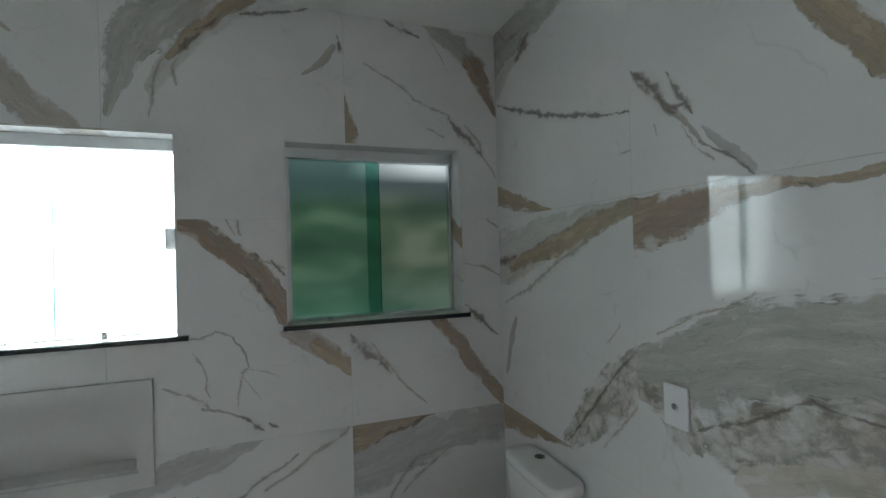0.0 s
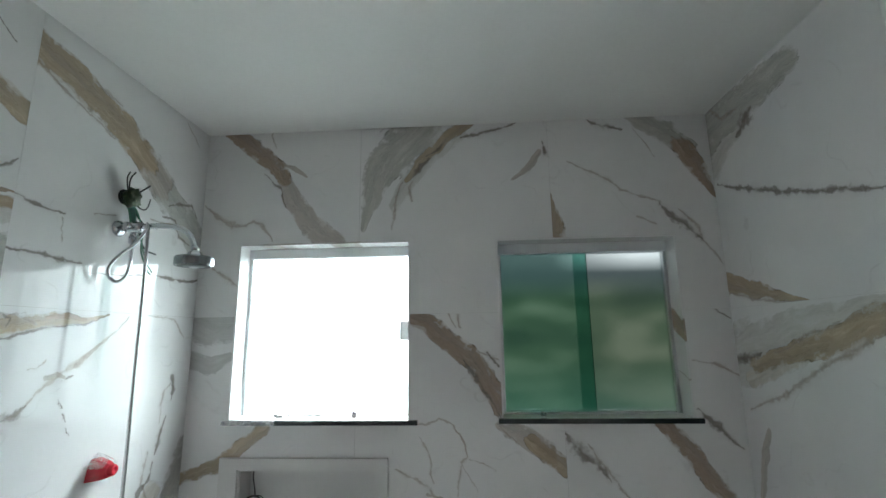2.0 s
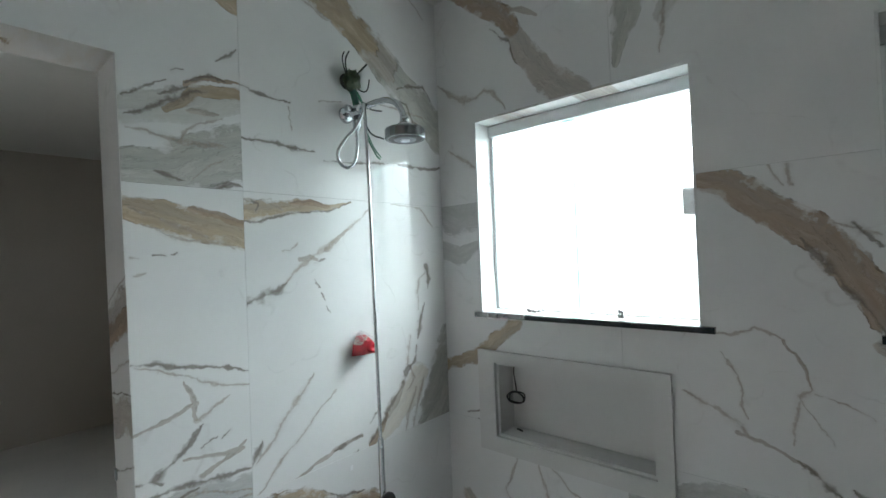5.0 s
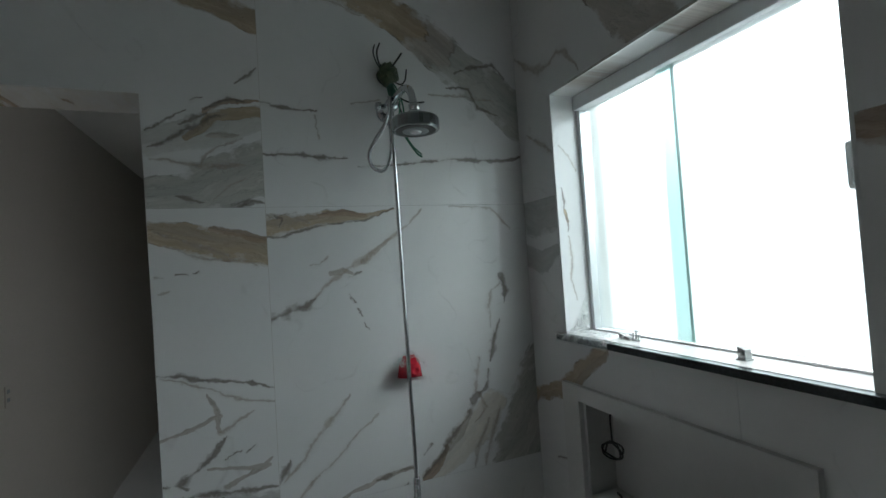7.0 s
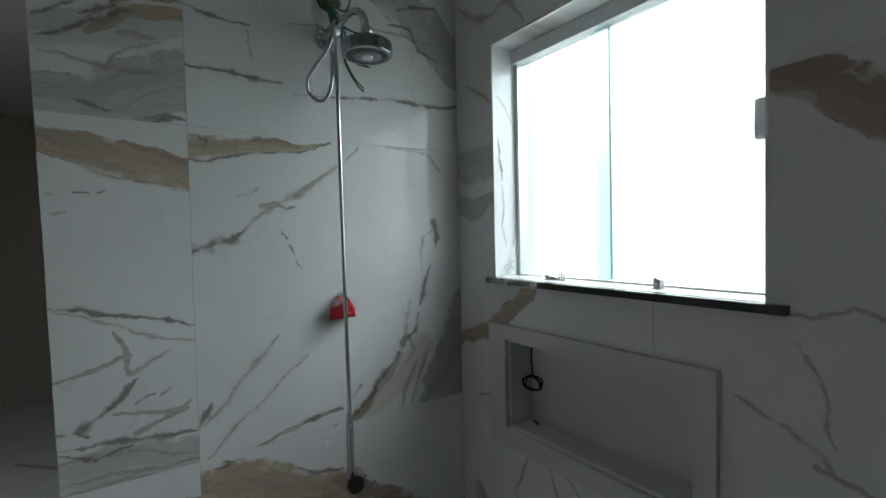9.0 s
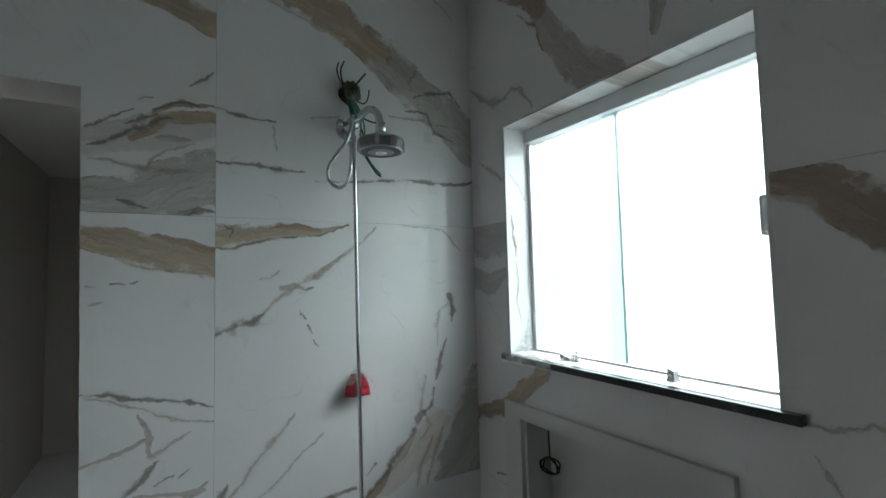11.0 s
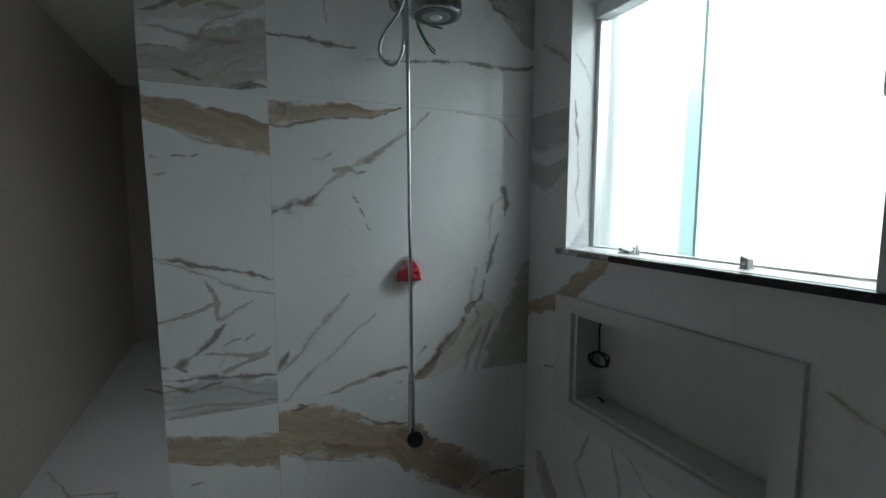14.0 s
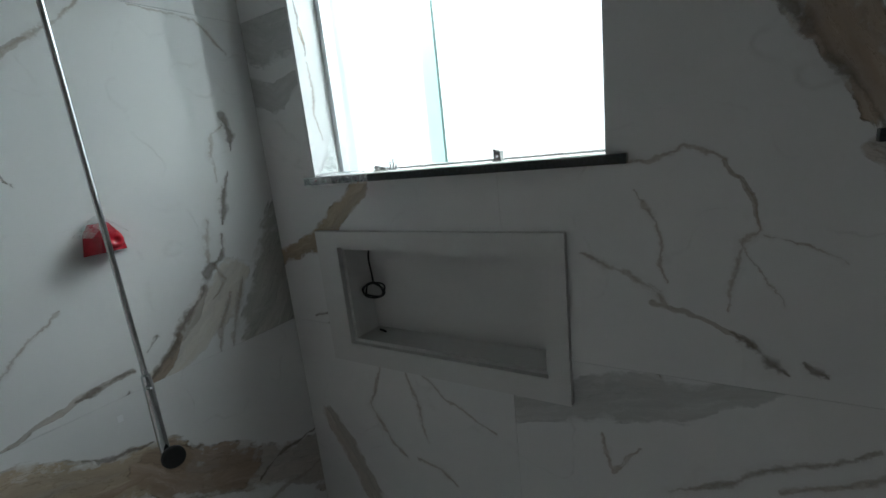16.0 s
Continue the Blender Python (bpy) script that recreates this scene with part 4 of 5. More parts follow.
def slab(lo, hi, holes, place, near, far):
    """A slab lo..hi (u, v) with rectangular holes that go through; place(u, v, depth) gives the world place."""
    us = sorted({lo[0], hi[0], *(min(max(h[k], lo[0]), hi[0]) for h in holes for k in (0, 1))})
    vs = sorted({lo[1], hi[1], *(min(max(h[k], lo[1]), hi[1]) for h in holes for k in (2, 3))})
    bm = bmesh.new()
    grid = {}

    def vert(i, j):
        if (i, j) not in grid:
            grid[i, j] = bm.verts.new(place(us[i], vs[j], near))
        return grid[i, j]
    for i in range(len(us) - 1):
        for j in range(len(vs) - 1):
            cu, cv = (us[i] + us[i + 1]) / 2, (vs[j] + vs[j + 1]) / 2
            if not any(h[0] < cu < h[1] and h[2] < cv < h[3] for h in holes):
                bm.faces.new((vert(i, j), vert(i + 1, j), vert(i + 1, j + 1), vert(i, j + 1)))
    if not bm.faces:
        return None
    res = bmesh.ops.extrude_face_region(bm, geom=list(bm.faces))
    shift = Vector(place(0, 0, far)) - Vector(place(0, 0, near))
    for g in res["geom"]:
        if isinstance(g, bmesh.types.BMVert):
            g.co += shift
    return bm


def on_north(u, v, d):
    return (u, YN + d, v)


def on_east(u, v, d):
    return (XE + d, u, v)


def lean(z):
    """The door jamb stands slightly out of plumb."""
    return 0.015 * (DOOR[2] - z)


def on_west(u, v, d):
    return (XW - d, u + lean(v) if abs(u - DOOR[1]) < 1e-5 and v < DOOR[2] else u, v)


def on_south(u, v, d):
    return (u, YS - d, v)


# ---- the large structure ----
def structure(name, bm, material, label, category):
    return tagged(part(name, bm, material), label, category, kind="structure")


north_holes = [W1, W2, NICHE]
wall_north = structure("wall_north", slab((XW - WALL, 0.0), (XE + 0.2, ZC), north_holes, on_north, TT, 0.21), GROUT,
                       "bathroom window wall clad in white gold-veined marble tiles", "wall")
wall_east = structure("wall_east", slab((YS - 0.2, 0.0), (YN + TT, ZC), [], on_east, TT, 0.2), GROUT,
                      "bathroom side wall clad in glossy white gold-veined marble tiles", "wall")
wall_west = structure("wall_west", slab((YS - 0.2, 0.0), (YN + TT, ZC), [(DOOR[0], DOOR[1], -1, DOOR[2])], on_west, TT, WALL), PAINT,
                      "shower wall clad in white veined marble tiles, with a doorway", "wall")
# Out of view; set close and tinted to bounce rosy light onto the jamb.
wall_south = structure("wall_south", slab((XW - TT, 0.0), (XE + TT, ZC), [], on_south, 0.0, 0.2), ROSY,
                       "assumed, unseen end wall of the bathroom, tinted rosy to bounce warm light", "wall")
ceiling = structure("ceiling", box((XW - WALL, YS - 0.2, ZC), (XE + 0.2, YN + 0.21, ZC + 0.12)), PLASTER, "flat white plaster bathroom ceiling", "ceiling")
floor = structure("floor", box((XW - WALL, YS - 0.2, -0.12), (XE + 0.2, YN + 0.21, 0.0)), FLOORMAT, "pale polished marble-look bathroom floor", "floor")
# the room beyond the doorway
RX, RY = (-5.75, XW - WALL), (-0.14, 1.95)
room_floor = structure("floor_2", box((RX[0] - 0.15, RY[0] - 0.15, -0.12), (RX[1], RY[1] + 0.15, -0.002)), ROOMFLOOR, "pale marble-look floor of the room beyond the doorway", "floor")
room_ceiling = structure("ceiling_2", box((RX[0] - 0.15, RY[0] - 0.15, ZC), (RX[1], RY[1] + 0.15, ZC + 0.12)), PLASTER, "plain white ceiling of the room beyond", "ceiling")
room_south = structure("wall_room_south", box((RX[0] - 0.15, RY[0] - 0.15, -0.002), (RX[1], RY[0], ZC)), PAINT, "plain satin beige painted wall beyond the doorway", "wall")
# The opening is out of view, assumed so that the added room fill gets in.
room_north = structure("wall_room_north", slab((RX[0] - 0.15, -0.002), (RX[1], ZC), [(-2.55, -1.80, 0.95, 2.1)], lambda u, v, d: (u, RY[1] + d, v), 0.0, 0.15), PAINT, "plain beige painted wall of the next room", "wall")
room_west = structure("wall_room_west", box((RX[0] - 0.15, RY[0], -0.002), (RX[0], RY[1], ZC)), PAINT, "plain beige painted far wall of the next room", "wall")


# ---- tiles ----
PLAIN = {
    "x": marble("marble_plain_x", [("grey", (-0.2, 0.5, 0.03), (0.4, 0.9, 0.02)), ("ochre", (0.1, 1.4, 0.03), (0.6, 2.0, 0.02)), ("line", (-0.9, 1.1, 0.004), (0.0, 1.7, 0.004))], "X"),
    "y": marble("marble_plain_y", [("grey", (-0.9, 0.4, 0.03), (-0.2, 1.0, 0.02)), ("ochre", (-0.8, 1.5, 0.03), (-0.1, 2.2, 0.02)), ("line", (-1.0, 1.1, 0.004), (0.0, 1.9, 0.004))], "Y"),
}
ROWS_Z = (("low", 0.0, 0.9), ("mid", 0.9, 1.8), ("top", 1.8, ZC))
GAP = 0.0004


def tile_wall(wall, letter, axis, place, columns, holes):
    for side, u0, u1 in columns:
        for row, z0, z1 in ROWS_Z:
            bm = slab((u0 + GAP, z0 + GAP), (u1 - GAP, z1 - GAP), holes, place, 0.0, TT)
            if bm is None:
                continue
            veins = VEINS.get(f"{letter}_{row}_{side}")
            part("tile", bm, marble("marble_tile", veins, axis.upper()) if veins else PLAIN[axis], wall)


tile_wall(wall_north, "n", "x", on_north, (("left", XW, -0.622), ("mid", -0.622, 0.270), ("right", 0.270, XE)), [W1, W2, NICHE])
tile_wall(wall_east, "e", "y", on_east, (("north", 1.010, YN), ("south", 0.110, 1.010), ("back", YS, 0.110)), [])
tile_wall(wall_west, "w", "y", on_west, (("north", 1.020, YN), ("south", 0.120, 1.020), ("back", YS, 0.120)), [(DOOR[0], DOOR[1], -1, DOOR[2])])

# ---- doorway lining ----
JAMB = marble("marble_jamb", [("taupe", (-1.60, 1.41, 0.055), (-1.36, 1.50, 0.06)), ("brown", (-1.60, 1.40, 0.03), (-1.36, 1.47, 0.035)), ("line", (-1.60, 1.475, 0.004), (-1.36, 1.585, 0.005)), ("line", (-1.60, 1.29, 0.004), (-1.36, 1.37, 0.006)),
                              ("taupe", (-1.60, 1.17, 0.045), (-1.36, 1.23, 0.05)), ("dark", (-1.60, 1.24, 0.003), (-1.36, 1.28, 0.003)), ("dark", (-1.60, 1.04, 0.004), (-1.36, 1.10, 0.006)), ("ochre", (-1.60, 0.90, 0.05), (-1.36, 0.97, 0.05)),
                              ("dark", (-1.60, 0.80, 0.003), (-1.36, 0.86, 0.003))], "X")
jamb_mesh = box((XW - WALL - 0.002, DOOR[1] - 0.001, 0.0), (XW - 0.001, DOOR[1] + 0.012, DOOR[2] + 0.010))
for v in jamb_mesh.verts:
    v.co.y += lean(v.co.z)
structure("doorway_lining", jamb_mesh, JAMB, "tiled jamb of an open doorway without a door leaf", "doorway")
structure("doorway_lining", box((XW - WALL - 0.002, DOOR[0] - 0.012, 0.0), (XW - 0.001, DOOR[0] + 0.001, DOOR[2] + 0.010)), JAMB, "tiled jamb of an open doorway without a door leaf", "doorway")


def soffit_marble():
    m, t, b = mat("marble_soffit")
    pos = node(t, "ShaderNodeNewGeometry").outputs["Position"]
    mp = node(t, "ShaderNodeMapping")
    mp.inputs["Rotation"].default_value, mp.inputs["Scale"].default_value = (0, 0, radians(28)), (2.2, 9.0, 1)
    t.links.new(pos, mp.inputs[0])
    n = noise_tex(t, mp.outputs[0], 1.3, 5, 0.6).outputs[0]
    t.links.new(ramp(t, n, [(0.42, (0.70, 0.70, 0.69)), (0.56, (0.66, 0.63, 0.58)), (0.60, (0.30, 0.23, 0.16)), (0.66, (0.45, 0.36, 0.26)), (0.70, (0.7, 0.69, 0.68))]), b.inputs["Base Color"])
    b.inputs["Roughness"].default_value = 0.12
    return m


SOFFIT = soffit_marble()
structure("doorway_lining", box((XW - WALL - 0.002, DOOR[0] + 0.001, DOOR[2] - 0.001), (XW - 0.001, DOOR[1] - 0.001, DOOR[2] + 0.010)), SOFFIT, "tiled head of an open doorway", "doorway")
strike = thing("strike_plate", (XW - WALL + 0.012, DOOR[1] + 0.014, 1.04), "small dark metal strike plate let into the door jamb", "strike plate")
part("plate", box((XW - WALL + 0.000, DOOR[1] + 0.011, 1.02), (XW - WALL + 0.014, DOOR[1] + 0.016, 1.05), 0.001), GREYP, strike)


# ---- windows ----
def window(name, w, split, order, label, back):
    """A sliding two-pane window: lined opening, aluminium frame, frosted panes. order: which pane runs in front."""
    x0, x1, z0, z1 = w
    win = tagged(part(name, box((x0 + 0.0005, GLASS_Y + 0.041, z0), (x1 - 0.0005, GLASS_Y + 0.050, z0 + 0.008)), WHITE_ALU), label, "window", kind="structure")
    d0, d1 = YN + 0.0005, GLASS_Y + 0.03
    for nm, lo, hi in (("reveal", (x0, d0, z0), (x0 + 0.008, d1, z1)), ("reveal", (x1 - 0.008, d0, z0), (x1, d1, z1)), ("reveal", (x0 + 0.008, d0, z1 - 0.008), (x1 - 0.008, d1, z1))):
        part(nm, box(lo, hi, 0.001), LINING_X if hi[0] - lo[0] > 0.1 else BROWN_Y if back == "garden" and lo[0] > x0 + 0.1 else LINING_Y, win)
    fy0, fy1 = GLASS_Y - 0.004, GLASS_Y + 0.04
    ix0, ix1 = x0 + 0.008, x1 - 0.008
    part("head_rail", box((ix0, fy0 - 0.012, z1 - 0.056), (ix1, fy1, z1 - 0.009), 0.003), WHITE_ALU, win, "white aluminium head rail")
    part("side_channel", box((ix0, fy0, z0 + 0.001), (ix0 + 0.016, fy1, z1 - 0.056), 0.002), ALU, win)
    part("side_channel", box((ix1 - 0.014, fy0, z0 + 0.001), (ix1, fy1, z1 - 0.056), 0.002), ALU, win)
    part("bottom_track", box((ix0 + 0.016, fy0, z0 + 0.0005), (ix1 - 0.014, fy1, z0 + 0.006), 0.0015), WHITE_ALU, win, "thin white bottom track")
    p0, p1, m = ix0 + 0.012, ix1 - 0.010, split
    front, rear = GLASS_Y + 0.006, GLASS_Y + 0.024
    lap = 0.021 if back == "sky" else 0.030
    ya, yb = (front, rear) if order == "left" else (rear, front)
    ga, gb = (FROST2, FROST) if back == "garden" else (FROST, FROST)
    a = part("pane", box((p0, ya, z0 + 0.0065), (m + lap, ya + 0.008, z1 - 0.050), 0.0008), ga, win, "frosted green glass pane")
    b = part("pane", box((m - lap, yb, z0 + 0.0065), (p1, yb + 0.008, z1 - 0.050), 0.0008), gb, win, "frosted green glass pane")
    c = part("meeting_strip", box((m - lap, GLASS_Y + 0.0155, z0 + 0.0065), (m + lap, GLASS_Y + 0.0225, z1 - 0.050), 0.0006), STRIP if back == "sky" else STRIP2, win, "green strip where the panes overlap")
    part("pane_edge", box((m + lap, GLASS_Y + 0.0155, z0 + 0.0065), (m + lap + 0.003, GLASS_Y + 0.0225, z1 - 0.050)), EDGEG, win, "dark green polished glass edge")
    for p in (a, b, c):
        p.visible_shadow = False
    return win


LINING_X = marble("marble_reveal_head", [("line", (-1.1, 2.12, 0.02), (-0.9, 2.15, 0.02)), ("taupe", (-0.8, 2.10, 0.02), (-0.6, 2.16, 0.03))], "X")
LINING_Y = marble("marble_reveal_side", [("dark", (1.925, 1.82, 0.002), (1.935, 1.77, 0.004), (1.930, 1.735, 0.006), (1.945, 1.71, 0.004), (1.938, 1.68, 0.002)), ("ochre", (1.935, 1.745, 0.006), (1.945, 1.71, 0.006)),
                                         ("line", (1.94, 1.66, 0.002), (1.952, 1.60, 0.004), (1.948, 1.53, 0.003), (1.962, 1.45, 0.003)), ("line", (1.92, 1.96, 0.002), (1.96, 1.93, 0.003), (1.99, 1.88, 0.003))], "Y")
BROWN_Y = marble("marble_reveal_brown", [("brown", (1.89, 1.70, 0.04), (2.05, 1.78, 0.045)), ("line", (1.89, 1.50, 0.003), (2.05, 1.56, 0.003))], "Y")
window_1 = window("window_1", W1, -0.842, "right", "sliding window with bright white frosted glass and white aluminium frame", "sky")
window_2 = window("window_2", W2, 0.407, "left", "sliding window with green frosted glass and aluminium frame", "garden")
b1 = structure("backdrop", box((-9.0, 3.6, -2.0), (8.0, 3.62, 7.0)), glow("overcast_sky", sky_glow), "bright overcast sky behind frosted glass", "sky")
b2 = structure("backdrop", box((W2[0] + 0.003, 2.09, W2[2] + 0.003), (W2[1] - 0.003, 2.10, W2[3] - 0.003)), glow("garden", garden_glow), "blurred green garden behind frosted glass", "garden")


def sill(x0, x1, z, end, label):
    s = thing("window_sill", ((x0 + x1) / 2, YN, z - 0.022), label, "window sill", "window sills")
    bm = box((x0, YN - 0.022, z - 0.020), (x1, YN - 0.0005, z - 0.0005), 0.0015)
    part("nosing", bm, GRANITE, s)
    part("ledge", box((end[0] + 0.009, YN + 0.0002, z - 0.002), (end[1] - 0.009, GLASS_Y - 0.005, z + 0.0006), 0.0005), QUARTZ, s, "pale dusty inner ledge")
    return s


sill(-1.212, -0.349, W1[2], W1, "narrow polished black granite sill under the bright window")
sill(-0.004, 0.832, W2[2], W2, "narrow polished black granite sill under the green window")


def roller_stop(x, y, z, w, h, label, fittings=False):
    s = thing("window_stop", (x, y, z), label, "window stop", "window stops")
    bm = box((x - w / 2, y - 0.010, z), (x + w / 2, y + 0.010, z + h), 0.0015)
    for v in bm.verts:
        if v.co.z > z + h * 0.7:
            v.co.z -= 0.35 * (v.co.x - x + w / 2) * (h / 0.028)
    part("block", bm, ZINC, s)
    part("base_plate", box((x - w / 2 - 0.003, y - 0.013, z - 0.0002), (x + w / 2 + 0.003, y + 0.012, z + 0.003), 0.001), ZINC, s)
    part("screw", lathe((x, y - 0.010, z + h * 0.45), (0, -1, 0), [(0, 0.004), (0.003, 0.004), (0.004, 0.002)], 10), ALU, s)
    if fittings:
        for dx, hh in ((0.008, 0.018), (0.016, 0.026), (0.023, 0.014)):
            part("pin", lathe((x + w / 2 + dx, y - 0.004 + dx * 0.3, z), (0.1, 0, 1), [(0, 0.005), (0.003, 0.005), (0.004, 0.0025), (hh, 0.0025), (hh + 0.002, 0.0045), (hh + 0.004, 0.0045)], 10), LOCKP, s, "small pale roller pin")
    return s


ZINC = surface("weathered_zinc", (0.36, 0.37, 0.36), 0.45, 0.3, vary=0.25, scale=60, grain=180)
roller_stop(-0.640, 1.962, W1[2], 0.018, 0.030, "small grey metal stop standing on the window sill")
roller_stop(-0.985, 1.962, W1[2], 0.040, 0.017, "small grey latch block with loose pins on the window sill", True)
roller_stop(0.195, 1.966, W2[2], 0.020, 0.016, "small brown-grey stop on the green window's sill")
lock = thing("window_lock", (-0.415, GLASS_Y - 0.012, 1.728), "rounded pale grey plastic lock on the sliding pane", "window lock")
part("case", box((-0.444, GLASS_Y - 0.022, 1.684), (-0.396, GLASS_Y + 0.002, 1.774), 0.010), LOCKP, lock)
part("keyhole", lathe((-0.414, GLASS_Y - 0.021, 1.722), (0, -1, 0), [(0, 0.0035), (0.0015, 0.0035), (0.002, 0.002)], 12), ALU, lock)
part("rosette", lathe((-0.414, GLASS_Y - 0.021, 1.750), (0, -1, 0), [(0, 0.0035), (0.0015, 0.0035), (0.002, 0.002)], 12), ALU, lock)


def crumpled_film():
    """Clear protective film, wrapped round the sill's end and up the reveal."""
    bm = bmesh.new()
    nx, ny = 26, 12
    rows = []
    for i in range(nx + 1):
        row = []
        for j in range(ny + 1):
            u, v = i / nx, j / ny
            x = W1[0] - 0.016 + 0.24 * u
            wob = 0.009 * noise.noise(Vector((x * 45, v * 7, 1.0))) + 0.004 * noise.noise(Vector((x * 140, v * 16, 4.0)))
            if v < 0.35:
                y, z = YN - 0.026 + wob * 0.5, W1[2] - 0.024 + v / 0.35 * 0.027
            else:
                y, z = YN - 0.026 + (v - 0.35) / 0.65 * 0.085, W1[2] + 0.004 + abs(wob)
            row.append(bm.verts.new((x, y, z)))
        rows.append(row)
    for i in range(nx):
        for j in range(ny):
            if rows[i][j].co.x < W1[0] + 0.012 and j > 4:
                continue
            bm.faces.new((rows[i][j], rows[i + 1][j], rows[i + 1][j + 1], rows[i][j + 1]))
    for k in range(3):
        x, h = W1[0] + 0.011 + 0.002 * k, 0.125 - 0.03 * k
        q = [bm.verts.new(c) for c in ((x, YN + 0.004, W1[2] + 0.004), (x + 0.004, YN + 0.085, W1[2] + 0.006), (x + 0.003, YN + 0.088, W1[2] + h), (x + 0.001, YN + 0.03, W1[2] + 0.02))]
        bm.faces.new(q)
    bmesh.ops.solidify(bm, geom=list(bm.faces), thickness=0.0006)
    return bm


film = tagged(part("plastic_film", crumpled_film(), FILM), "crumpled clear plastic film wrapped round the sill's end", "plastic film")
film.visible_shadow = False


# ---- niche ----
def niche():
    x0, x1, z0, z1 = NICHE
    o0, o1, p0, p1 = NICHE_OUT
    n = thing("wall_niche", ((x0 + x1) / 2, YN, p0), "white quartz shower niche with a raised flat frame", "wall niche")
    front, back = YN - 0.018, 2.005
    part("frame", slab((o0, p0), (o1, p1), [NICHE], on_north, -0.018, -0.0005), QUARTZ, n)
    part("back_panel", box((x0, back, z0), (x1, back + 0.012, z1)), QUARTZ, n)
    t = 0.010
    part("side_panel", box((x0 - t + 0.0102, YN - 0.0004, z0), (x0 + t, back, z1)), QUARTZ, n)
    part("side_panel", box((x1 - t, YN - 0.0004, z0), (x1, back, z1)), QUARTZ, n)
    part("shelf", box((x0 + t, YN - 0.0004, z0), (x1 - t, back, z0 + t)), QUARTZ, n)
    part("top_panel", box((x0 + t, YN - 0.0004, z1 - t), (x1 - t, back, z1)), QUARTZ, n)


niche()


def coil(c, r, turns, tilt, rad):
    pts = []
    for k in range(int(turns * 20) + 1):
        a = 2 * math.pi * k / 20
        rr = r * (1 + 0.08 * math.sin(a * 2.3))
        pts.append((c[0] + rr * 1.15 * math.cos(a), c[1] + 0.008 * math.sin(a * 1.7) + tilt * math.sin(a), c[2] + rr * 0.62 * math.sin(a)))
    return pts


cable = thing("niche_cable", (-1.07, 1.965, 1.13), "thin black electric cable hanging coiled inside the niche", "cable")
drop = curve_points([(-1.095, 1.992, 1.139), (-1.093, 1.975, 1.10), (-1.078, 1.962, 1.06), (-1.072, 1.958, 1.030)], 6)
part("lead", tube(drop, 0.0028, 8), BLACK, cable)
part("coil", tube(coil((-1.078, 1.962, 1.002), 0.033, 2.6, 0.008, 0.002), 0.0028, 8), BLACK, cable)
plug = thing("cable_stub", (-1.072, 1.975, NICHE[2] + 0.010), "small dark cable stub on the niche shelf", "cable stub")
part("tip", tube([(-1.085, 1.975, NICHE[2] + 0.014), (-1.070, 1.970, NICHE[2] + 0.015), (-1.058, 1.968, NICHE[2] + 0.013)], 0.0035, 8), BLACK, plug)


# ---- shower ----
SY = 1.402


